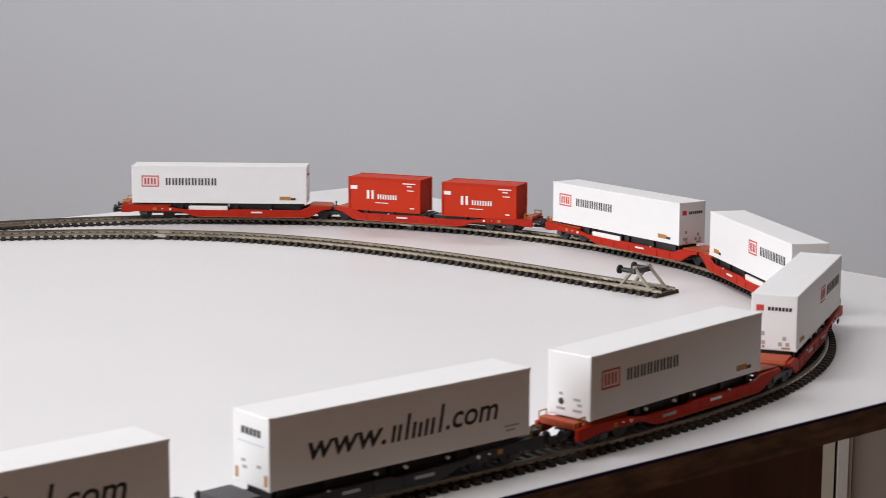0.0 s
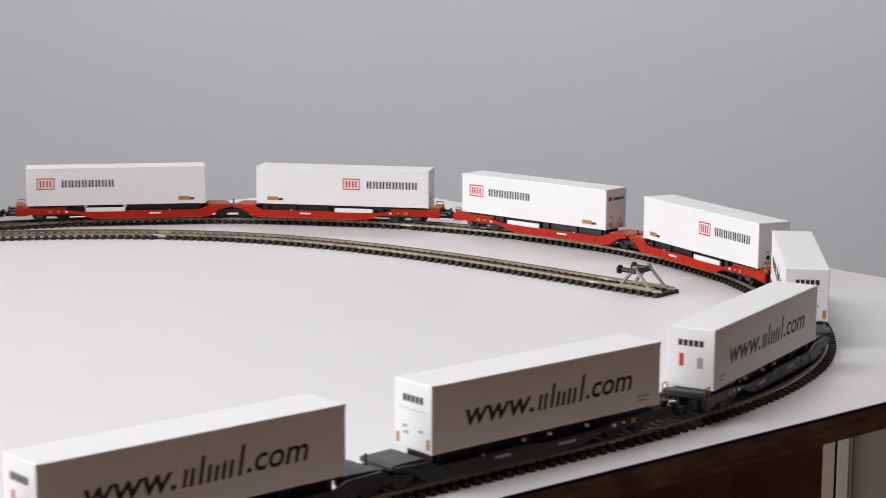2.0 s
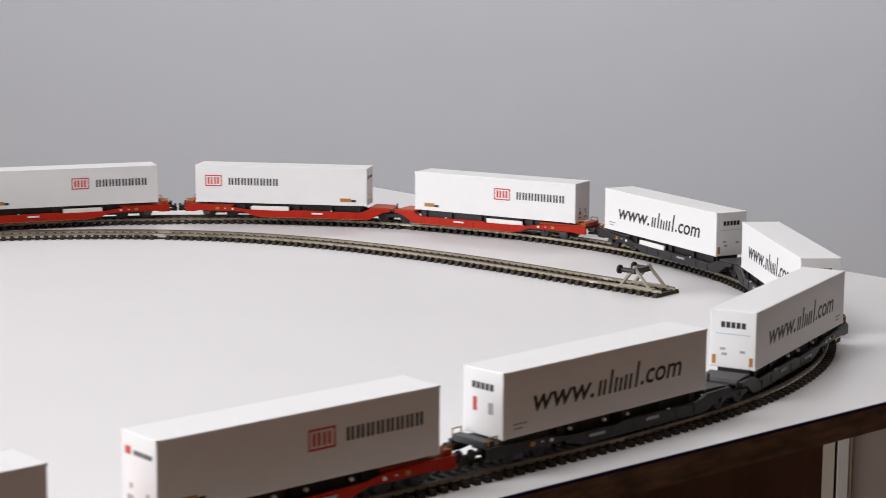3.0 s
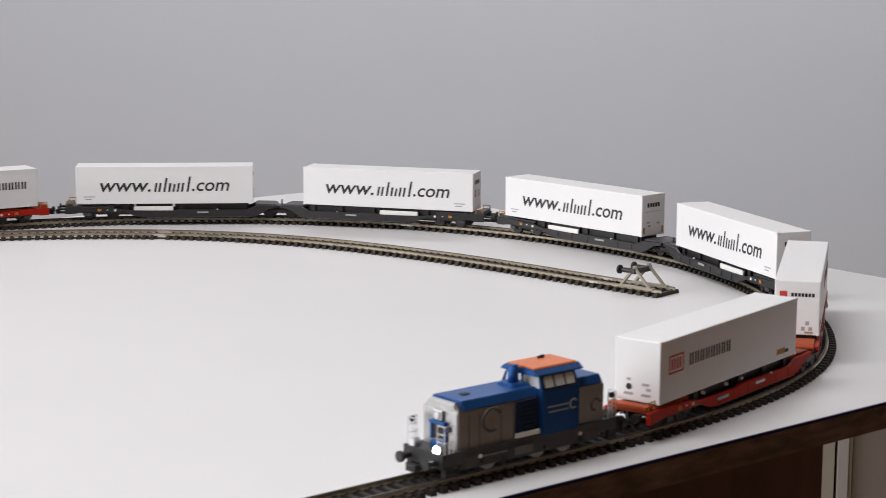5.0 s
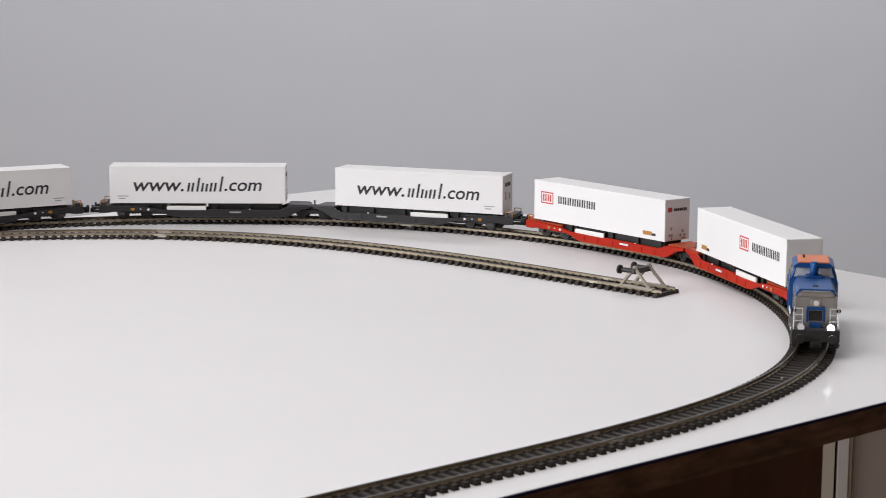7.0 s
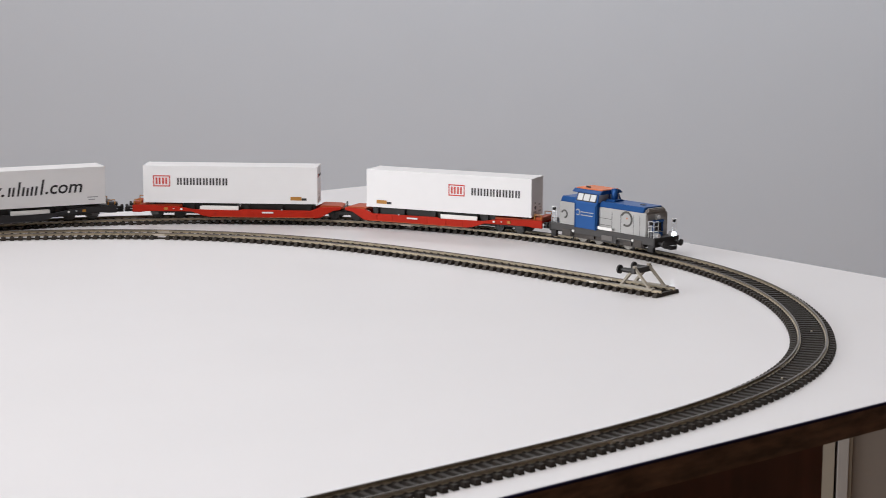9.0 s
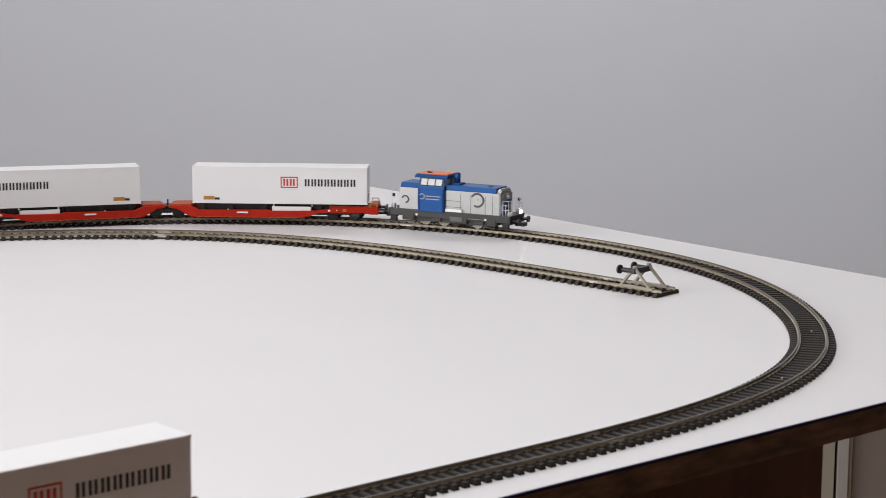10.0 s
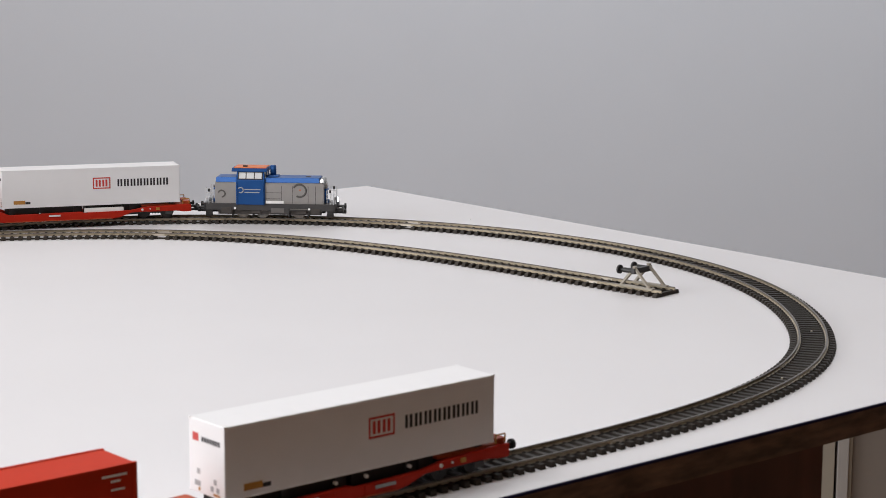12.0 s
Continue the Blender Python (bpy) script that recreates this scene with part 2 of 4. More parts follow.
def make_table():
    t = thing("table", "large white laminate table with a dark brown wooden edge", "table")
    t.matrix_world = TABLE_M
    x0, x1 = LEN_R - 2.1, LEN_R
    part("tabletop", lean_end(boxes((x0, x1, 0.0, DEPTH, TABLE_Z - 0.0155, TABLE_Z), bevel=0.0008)), M_TABLE, t, "white laminate top")
    part("edge_band", lean_end(boxes((x0, x1, -0.0010, -0.0002, TABLE_Z - 0.0158, TABLE_Z - 0.0012))), M_EDGE, t, "dark brown board edge")
    part("edge_band", lean_end(boxes((x0, x1, DEPTH + 0.0002, DEPTH + 0.0010, TABLE_Z - 0.0158, TABLE_Z - 0.0012))), M_EDGE, t, "dark brown board edge")
    part("edge_band", lean_end(boxes((x1 + 0.0002, x1 + 0.0010, 0.0, DEPTH, TABLE_Z - 0.0158, TABLE_Z - 0.0012))), M_EDGE, t, "dark brown board edge")
    # thin strips drawn for the dark colour fringe along the table edge
    for dims in ((x0, x1, -0.0012, -0.0002, TABLE_Z - 0.0017, TABLE_Z - 0.0002), (x1 + 0.0002, x1 + 0.0012, 0.0, DEPTH, TABLE_Z - 0.0017, TABLE_Z - 0.0003)):
        part("edge_fringe", lean_end(boxes(dims)), M_FRINGE, t, "dark blue lens fringe drawn as a strip")
    part("underside", lean_end(boxes((x0 + 0.01, x1 - 0.01, 0.080, DEPTH - 0.01, TABLE_Z - 0.026, TABLE_Z - 0.0160))), M_EDGE, t, "brown underboard")
    part("front_panel", boxes((x0 + 0.3, PANEL_X, 0.035, 0.053, 0.05, TABLE_Z - 0.0160)), M_PANEL, t, "dark reddish brown wooden panel")
    part("side_panel", boxes((PANEL_X - 0.018, PANEL_X, 0.0535, DEPTH - 0.1, 0.0, TABLE_Z - 0.0265)), M_PANEL, t, "dark reddish brown wooden panel")
    part("side_panel", boxes((x0 + 0.28, x0 + 0.298, 0.0535, DEPTH - 0.1, 0.0, TABLE_Z - 0.0265)), M_PANEL, t, "dark reddish brown wooden panel")
    return t


PANEL_X = 0.163
make_table()


def make_cabinet():
    t = thing("cabinet", "low cream cabinet with beige doors standing behind the table", "cabinet")
    t.location = (0.488, 2.40, 0.0)
    part("side_board", boxes((0.0, 0.0165, 0.0, 0.42, 0.02, 0.43), bevel=0.001), M_CREAM, t, "cream side board")
    part("side_board", boxes((0.98, 0.9965, 0.0, 0.42, 0.02, 0.43), bevel=0.001), M_CREAM, t, "cream side board")
    part("body", boxes((0.0170, 0.9795, 0.02, 0.42, 0.02, 0.425)), M_BLACK, t, "dark inside")
    for x in (0.0200, 0.5000):
        d = part("door", boxes((x + 0.0205, x + 0.4585, 0.010, 0.018, 0.03, 0.42)), M_BEIGE, t, "beige door panel")
        for a, b in ((x, x + 0.0145), (x + 0.4645, x + 0.4790)):
            part("stile", boxes((a, b, 0.0, 0.0185, 0.03, 0.42), bevel=0.001), M_WHITEWOOD, d, "off-white door stile")
        for a, b in ((x + 0.0150, x + 0.0200), (x + 0.4590, x + 0.4640)):
            part("bead", boxes((a, b, 0.005, 0.0182, 0.03, 0.42), bevel=0.001), M_CREAM, d, "narrow cream bead")
    part("top_board", boxes((-0.005, 1.0015, -0.006, 0.42, 0.4305, 0.446), bevel=0.001), M_CREAM, t, "cream top board")
    return t


make_cabinet()


# ---- the track ----
RAIL_TOP = TABLE_Z + 0.0052
GAUGE = 0.0165


def sweep(bm, pts, heads, offset, outline, closed):
    rings = []
    for p, h in zip(pts, heads):
        nx, ny = math.sin(h), -math.cos(h)
        rings.append([bm.verts.new((p.x + nx * (offset + w), p.y + ny * (offset + w), z)) for w, z in outline])
    n, k = len(rings), len(outline)
    for i in range(n if closed else n - 1):
        a, b = rings[i], rings[(i + 1) % n]
        for j in range(k):
            bm.faces.new((a[j], a[(j + 1) % k], b[(j + 1) % k], b[j]))
    if not closed:
        bm.faces.new(rings[0])
        bm.faces.new(rings[-1][::-1])
    bmesh.ops.recalc_face_normals(bm, faces=bm.faces)
    return bm


T0 = TABLE_Z + 0.0002
RAIL_SHAPE = [(-0.0011, T0 + 0.0026), (0.0011, T0 + 0.0026), (0.0011, T0 + 0.0029), (0.0004, T0 + 0.0032), (0.0004, T0 + 0.0039), (0.0006, T0 + 0.0042), (0.0006, RAIL_TOP - 0.0005),
              (-0.0006, RAIL_TOP - 0.0005), (-0.0006, T0 + 0.0042), (-0.0004, T0 + 0.0039), (-0.0004, T0 + 0.0032), (-0.0011, T0 + 0.0029)]

HEAD_SHAPE = [(-0.0006, RAIL_TOP - 0.00048), (0.0006, RAIL_TOP - 0.00048), (0.0006, RAIL_TOP - 0.0001), (0.0005, RAIL_TOP), (-0.0005, RAIL_TOP), (-0.0006, RAIL_TOP - 0.0001)]


def sleeper_mesh(mat):
    bm = bmesh.new()
    box(bm, -0.0019, 0.0019, -0.0150, 0.0150, 0.0, 0.0026)
    for v in bm.verts:
        if v.co.z > 0.001:
            v.co.x *= 0.78
            v.co.y *= 0.95
    for y in (-GAUGE / 2 - 0.0006, GAUGE / 2 + 0.0006):
        for o in (-0.0016, 0.0016):
            box(bm, -0.0009, 0.0009, y + o - 0.0005, y + o + 0.0005, 0.0026, 0.0032)
    return mesh_of("sleeper", bm, mat)


def joined_sleepers(bm, p, h):
    c, s = math.cos(h), math.sin(h)
    vs = [bm.verts.new((p.x + c * x - s * y, p.y + s * x + c * y, T0 + z)) for x in (-0.0019, 0.0019) for y in (-0.0150, 0.0150) for z in (0, 0.0026)]
    for f in ((0, 1, 3, 2), (4, 6, 7, 5), (0, 4, 5, 1), (2, 3, 7, 6), (1, 5, 7, 3)):
        bm.faces.new([vs[i] for i in f])


def make_track(name, label, pts, heads, closed, mat):
    t = thing(name, label, "railway track")
    for off in (-GAUGE / 2 - 0.0006, GAUGE / 2 + 0.0006):
        part("rail", sweep(bmesh.new(), pts, heads, off, RAIL_SHAPE, closed), M_RAIL, t, "weathered brownish metal rail")
        part("rail_head", sweep(bmesh.new(), pts, heads, off, HEAD_SHAPE, closed), M_HEAD, t, "rail head coloured dark grey to dim its glare")
    for off in (-0.0100, 0.0100):
        part("sleeper_tie", sweep(bmesh.new(), pts, heads, off, [(-0.0008, T0), (0.0008, T0), (0.0008, T0 + 0.0012), (-0.0008, T0 + 0.0012)], closed), mat, t)
    return t


SLEEPER = 0.0072


def sleepers_of(track, spots, mesh, mat):
    rest = bmesh.new()
    any_rest = False
    for p, h, own in spots:
        if own:
            ob = new("sleeper", mesh)
            ob.parent = track
            ob.matrix_basis = Matrix.Translation((p.x, p.y, T0)) @ Matrix.Rotation(h, 4, "Z")
        else:
            joined_sleepers(rest, p, h)
            any_rest = True
    if any_rest:
        tagged(part("sleepers", rest, mat, track, "dark brown sleepers"), kind="stuff")
    else:
        rest.free()


def rail_points(count):
    ss = [S_LOW + LOOP * i / count for i in range(count)]
    return [on_line(s) for s in ss], [heading_at(s) for s in ss]


MAIN = make_track("oval_track", "oval of model railway track lying on the white table", *rail_points(480), True, M_SLEEPER)

# the dead-end siding inside the far side of the oval, an arc that ends at the buffer stop
SIDING_END, SIDING_WAY = Vector((0.1679, 1.3930, 0)), 2.4379
SIDING_BEND = [(0.006, -1.12), (0.146, 0.79), (0.286, 1.343), (0.426, 3.1), (0.566, 2.23), (0.756, 1.2)]
SIDING_LEN = 0.70


def make_siding_line():
    out, x, y, h = [], SIDING_END.x, SIDING_END.y, SIDING_WAY
    for i in range(int(SIDING_LEN / 0.002) + 8):
        out.append((i * 0.002, x, y, h))
        h += 0.002 * float(np.interp(i * 0.002, [b[0] for b in SIDING_BEND], [b[1] for b in SIDING_BEND]))
        x, y = x + 0.002 * math.cos(h), y + 0.002 * math.sin(h)
    return np.array(out)


SIDING_LINE = make_siding_line()


def siding_spot(s):
    x, y, h = (float(np.interp(s, SIDING_LINE[:, 0], SIDING_LINE[:, k])) for k in (1, 2, 3))
    return Vector((x, y, 0)), h


SIDING_START = 0.003
sid = [siding_spot(SIDING_START + (SIDING_LEN - SIDING_START) * i / 120) for i in range(121)]
SIDING = make_track("siding_track", "curved dead-end siding of model railway track", [p for p, h in sid], [h for p, h in sid], False, M_LIT_SLEEPER)


def rail_joiners(track, p, h):
    for off in (-GAUGE / 2 - 0.0006, GAUGE / 2 + 0.0006):
        b = boxes((-0.0052, 0.0052, off - 0.0013, off + 0.0013, 0.0025, 0.0031), (-0.0052, 0.0052, off - 0.0009, off - 0.00042, 0.0031, 0.0040), (-0.0052, 0.0052, off + 0.00042, off + 0.0009, 0.0031, 0.0040))
        ob = part("rail_joiner", b, M_JOINER, track, "bright metal rail joiner")
        ob.matrix_basis = Matrix.Translation((p.x, p.y, T0)) @ Matrix.Rotation(h, 4, "Z")


for way in (-0.752, -0.540, 0.149):
    rail_joiners(MAIN, on_line(way), heading_at(way))
for way in (0.066, 0.4965):
    rail_joiners(SIDING, *siding_spot(way))
for way in (-0.568, -0.424):
    b = bmesh.new()
    p = on_line(way)
    rod(b, (p.x, p.y, T0 + 0.0010), (p.x, p.y, T0 + 0.0030), 0.0006, 8)
    part("track_nail", b, M_JOINER, MAIN, "small bright track nail")


def make_buffer_stop():
    t = thing("buffer_stop", "grey-brown model buffer stop at the end of the siding", "buffer stop")
    p, h = siding_spot(0.0265)
    t.matrix_world = Matrix.Translation((p.x, p.y, RAIL_TOP)) @ Matrix.Rotation(h, 4, "Z")
    # x points along the siding, away from its end
    for y in (-0.0088, 0.0088):
        part("post_head", rod(bmesh.new(), (0.0005, y, 0.0100), (0.0005, y, 0.0150), 0.0017, 8), M_STOP, t, "short metal post head")
        part("strut", rod(bmesh.new(), (-0.0135, y * 1.05, 0.0), (0.0, y, 0.0130), 0.0014, 6), M_STOP, t, "sloping metal strut")
        part("strut", rod(bmesh.new(), (0.0125, y, 0.0), (0.001, y, 0.0130), 0.0014, 6), M_STOP, t, "sloping metal strut")
        b = bmesh.new()
        rod(b, (0.002, y, 0.0112), (0.0105, y, 0.0112), 0.0019, 12)
        rod(b, (0.0105, y, 0.0112), (0.0135, y, 0.0112), 0.0011, 10)
        rod(b, (0.0135, y, 0.0112), (0.0148, y, 0.0112), 0.0034, 16)
        part("buffer", b, M_BLACK, t, "round black buffer")
        part("foot_plate", boxes((-0.017, 0.014, y - 0.0016, y + 0.0016, -0.0008, 0.0004)), M_STOP, t)
    part("beam", boxes((-0.0010, 0.0020, -0.0112, 0.0112, 0.0092, 0.0134), bevel=0.0004), M_UNDER, t, "dark cross beam")


make_buffer_stop()

crumb = bmesh.new()
bmesh.ops.create_icosphere(crumb, subdivisions=1, radius=0.0007, matrix=Matrix.Translation((0.0249, 1.7613, TABLE_Z + 0.0004)))
tagged(part("crumb", crumb, M_SHOW), "tiny white crumb lying on the table", "crumb")


# ---- the train ----
PITCH, HALF = 0.40761, 0.1046       # from wagon to wagon; from the joint to a unit's middle
PIVOT = 0.163                       # from the joint to the outer bogie
LOAD_Z = TABLE_Z + 0.01974 - RAIL_TOP   # a load's underside over the rails
LOW_Z = LOAD_Z - 0.0034              # the red containers sit lower
BOX_L, BOX_W, BOX_H = 0.1577, 0.0278, 0.0337


def bogie(parent, x, name="bogie"):
    b = bmesh.new()
    for y in (-0.0098, 0.0098):
        prism(b, [(-0.0165, 0.0052), (-0.0165, 0.0072), (-0.006, 0.0080), (0.006, 0.0080), (0.0165, 0.0072), (0.0165, 0.0052), (0.0125, 0.0036), (0.0085, 0.0036), (0.005, 0.0050), (-0.005, 0.0050), (-0.0085, 0.0036), (-0.0125, 0.0036)], y - 0.0009, y + 0.0009)
        for xx in (-0.0103, 0.0103):
            box(b, xx - 0.0014, xx + 0.0014, y - 0.0016, y + 0.0016, 0.0040, 0.0064)
        for xx in (-0.0025, 0, 0.0025):
            rod(b, (xx, y, 0.0045), (xx, y, 0.0082), 0.0009, 6)
    box(b, -0.003, 0.003, -0.0095, 0.0095, 0.0060, 0.0092)
    ob = part(name, b, M_BLACK, parent, "black four-wheeled bogie")
    ob.location = (x, 0, 0)
    for xx in (-0.0103, 0.0103):
        w = bmesh.new()
        for y in (-0.0078, 0.0078):
            rod(w, (xx, y - 0.0012, 0.0052), (xx, y + 0.0012, 0.0052), 0.0052, 20)
            rod(w, (xx, y - (0.0016 if y > 0 else -0.0016), 0.0052), (xx, y - (0.0010 if y > 0 else -0.0010), 0.0052), 0.0058, 20)
        rod(w, (xx, -0.008, 0.0052), (xx, 0.008, 0.0052), 0.001, 6)
        part("wheelset", w, M_WHEEL, ob, "blackened steel wheelset")
    return ob


SIDE_SHAPE = [(0.0045, 0.0100), (0.0120, 0.0088), (0.0230, 0.0026), (0.0270, 0.0020), (0.1230, 0.0020), (0.1290, 0.0030), (0.1400, 0.0068), (0.1800, 0.0068), (0.1860, 0.0058), (0.1935, 0.0058),
              (0.1935, 0.0122), (0.1860, 0.0124), (0.1520, 0.0112), (0.1380, 0.0088), (0.0980, 0.0080), (0.0940, 0.0092), (0.0320, 0.0086), (0.0240, 0.0118), (0.0045, 0.0124)]


def make_unit(colour, deck, label, joint_bogie, low=False):
    top = (LOW_Z if low else LOAD_Z) - 0.0002
    t = thing("container_wagon", label, "freight wagon", "wagons of the train")
    for y in (-0.0143, 0.0118):
        part("side_beam", prism(bmesh.new(), SIDE_SHAPE, y, y + 0.0025, 0.0003), colour, t)
    for y in (-0.0150, 0.0150):
        s = 1 if y > 0 else -1
        lo, hi = min(y, y - s * 0.0008), max(y, y - s * 0.0008)
        part("label_plate", boxes((0.066, 0.076, lo, hi, 0.0060, 0.0074)), M_FAINT if colour is M_GREY else M_LENS, t, "small pale printed plate")
        part("label_plate", boxes((0.1615, 0.1645, lo, hi, 0.0082, 0.0104)), M_OCHRE, t, "small yellow plate")
        part("knob_light_dot", rod(bmesh.new(), (0.149, y - s * 0.0012, 0.0090), (0.149, y, 0.0090), 0.0010, 10), M_SHOW, t, "small white round knob or bright light dot")
        # takes the lighter deck colour as a highlight along the beam
        part("flange", boxes((0.0285, 0.1215, min(s * 0.0144, s * 0.0148), max(s * 0.0144, s * 0.0148), 0.0022, 0.0028)), deck, t, "narrow lower flange, lighter as a beam highlight")
        for x in (0.036, 0.051, 0.085, 0.103, 0.119):
            part("stiffener", boxes((x - 0.0003, x + 0.0003, min(s * 0.0144, s * 0.0147), max(s * 0.0144, s * 0.0147), 0.0029, 0.0076)), colour, t)
        # pale dots standing in for glossy highlights on the beam
        for x in (0.058, 0.156):
            part("gloss_dot", rod(bmesh.new(), (x, s * 0.0141, 0.0083 if 0.1 < x < 0.14 else 0.0094), (x, s * 0.0151, 0.0083 if 0.1 < x < 0.14 else 0.0094), 0.00055, 8), M_LENS, t, "tiny pale dot painted as a gloss highlight")
        part("step", boxes((0.170, 0.176, lo, hi, 0.0040, 0.0066)), M_UNDER, t, "small step")
    part("pocket_floor", boxes((0.026, 0.124, -0.0117, 0.0117, 0.0030, 0.0042)), M_UNDER, t, "dark pocket floor")
    for a, b in ((0.030, 0.096), (0.099, 0.131), (0.1335, 0.1485)):
        part("spine", boxes((a, b, -0.0092, 0.0092, 0.0043, top - 0.0006)), M_BLACK, t, "dark centre beam")
    if not low:
        # the side facing into the oval has the long plate, a painted bright gap
        s = 1 if joint_bogie else -1
        part("side_plate", prism(bmesh.new(), [(0.0975, 0.0082), (0.1325, 0.0082), (0.1325, 0.0117), (0.1305, 0.0121), (0.0975, 0.0121)], min(s * 0.0112, s * 0.0128), max(s * 0.0112, s * 0.0128), 0.0002), M_SHOW, t, "white plate drawn for the bright gap under the load")
        part("side_plate", boxes((0.1090, 0.1210, min(-s * 0.0144, -s * 0.0150), max(-s * 0.0144, -s * 0.0150), 0.0052, 0.0068), bevel=0.0002), M_FAINT, t, "small grey printed plate")
        # white dots painted for the light that leaks through under the load
        for x in (0.088, 0.106, 0.132):
            part("knob_light_dot", rod(bmesh.new(), (x, -s * 0.0105, 0.0112), (x, -s * 0.0122, 0.0112), 0.0009, 10), M_SHOW, t, "small white round knob or bright light dot")
    part("deck", boxes((0.1490, 0.1925, -0.0117, 0.0117, 0.0090 if low else 0.0112, 0.0106 if low else 0.0128), bevel=0.0003), deck, t, "flat deck over the bogie")
    part("deck", prism(bmesh.new(), [(0.0030, 0.0104), (0.0238, 0.0104), (0.0238, 0.0128), (0.0215, 0.0135), (0.0060, 0.0131), (0.0030, 0.0121)], -0.0117, 0.0117, 0.0003), deck, t, "flat deck over the joint")
    part("end_sill", boxes((0.1870, 0.1932, -0.0117, 0.0117, 0.0129, 0.0150), bevel=0.0003), deck, t, "raised end sill")
    for x in (0.034, 0.060, 0.090, 0.140):
        part("load_support", boxes((x - 0.002, x + 0.002, -0.0112, 0.0112, 0.0070, top)), M_BLACK, t, "black cross support")
    if not low:
        for y in (-0.0095, 0.0095):
            part("load_pin", boxes((0.174, 0.178, y - 0.0015, y + 0.0015, 0.0128, top)), M_UNDER, t)
    for y in (-0.0088, 0.0088):
        b = bmesh.new()
        rod(b, (0.1935, y, 0.0098), (0.1990, y, 0.0098), 0.0012, 10)
        rod(b, (0.1990, y, 0.0098), (0.2005, y, 0.0098), 0.0026, 14)
        part("buffer", b, M_BLACK, t, "round black buffer")
    part("coupling", boxes((0.190, 0.2030, -0.0020, 0.0020, 0.0045, 0.0066), (0.199, 0.2030, -0.0035, 0.0035, 0.0045, 0.0082), bevel=0.0004), M_BLACK, t, "black plastic coupling")
    for y in (-0.0125, 0.0125):
        grab = bmesh.new()
        rod(grab, (0.192, y, 0.0128), (0.192, y, 0.0172), 0.0004, 6)
        rod(grab, (0.192, y, 0.0172), (0.186, y, 0.0172), 0.0004, 6)
        rod(grab, (0.186, y, 0.0172), (0.186, y, 0.0128), 0.0004, 6)
        part("grab_rail", grab, M_OCHRE, t, "thin yellow grab rail")
    bogie(t, PIVOT)
    if joint_bogie:
        bogie(t, 0.0, "joint_bogie")
        part("joint_pin", rod(bmesh.new(), (0.0, 0.004, 0.0108), (0.0, 0.004, 0.0165), 0.0007, 8), M_BLACK, t, "small black upright pin")
        part("joint_plate", boxes((-0.0070, 0.0044, -0.0075, 0.0075, 0.0094, 0.0110)), M_UNDER, t, "dark pivot plate")
    return t


def mark(bm, u0, u1, z0, z1, side, y=None, lean=0.0, depth=0.00012):
    """A printed bar on a long side; u runs from the reader's left to the right."""
    y = BOX_W / 2 if y is None else y
    pts = []
    for u, z in ((u0 + lean * z0, z0), (u1 + lean * z0, z0), (u1 + lean * z1, z1), (u0 + lean * z1, z1)):
        pts.append((u if side < 0 else -u, z))
    prism(bm, pts, side * (y - 0.00004), side * (y + depth))


def ring_mark(bm, u0, u1, z0, z1, w, side, lean=0.0, y=None):
    mark(bm, u0, u1, z0, z0 + w, side, y, lean)
    mark(bm, u0, u1, z1 - w, z1, side, y, lean)
    mark(bm, u0, u0 + w, z0 + w, z1 - w, side, y, lean)
    mark(bm, u1 - w, u1, z0 + w, z1 - w, side, y, lean)


def split_marks(name, rows, mat, t, label, side, y=None):
    for a, b, c, d in rows:
        q = bmesh.new()
        mark(q, a, b, c, d, side, y)
        part(name, q, mat, t, label)


def split_end_marks(name, x, rows, mat, t, label):
    for a, b, c, d in rows:
        q = bmesh.new()
        end_mark(q, x, a, b, c, d)
        part(name, q, mat, t, label)


def words(text, u0, u1, z0, z1, side, shear=0.2):
    """The mesh of a printed word in the built-in font, fitted between u0, u1 and z0, z1 on a long side."""
    c = bpy.data.curves.new("print", "FONT")
    c.body, c.size, c.shear, c.extrude, c.offset = text, 1.0, shear, 0.01, 0.012
    c.resolution_u = 3
    ob = new("print", c)
    me = bpy.data.meshes.new_from_object(ob.evaluated_get(bpy.context.evaluated_depsgraph_get()))
    bpy.data.objects.remove(ob)
    bm = bmesh.new()
    bm.from_mesh(me)
    bpy.data.meshes.remove(me)
    xs, ys = [v.co.x for v in bm.verts], [v.co.y for v in bm.verts]
    for v in bm.verts:
        u = u0 + (u1 - u0) * (v.co.x - min(xs)) / (max(xs) - min(xs))
        z = z0 + (z1 - z0) * (v.co.y - min(ys)) / (max(ys) - min(ys))
        v.co = Vector((u if side < 0 else -u, side * (BOX_W / 2 + (0.00012 if v.co.z > 0 else -0.00004)), z))
    bmesh.ops.recalc_face_normals(bm, faces=bm.faces)
    return bm


def end_mark(bm, x, v0, v1, z0, z1, depth=0.00012):
    s = 1 if x > 0 else -1
    box(bm, min(x - s * 0.00004, x + s * depth), max(x - s * 0.00004, x + s * depth), v0, v1, z0, z1)


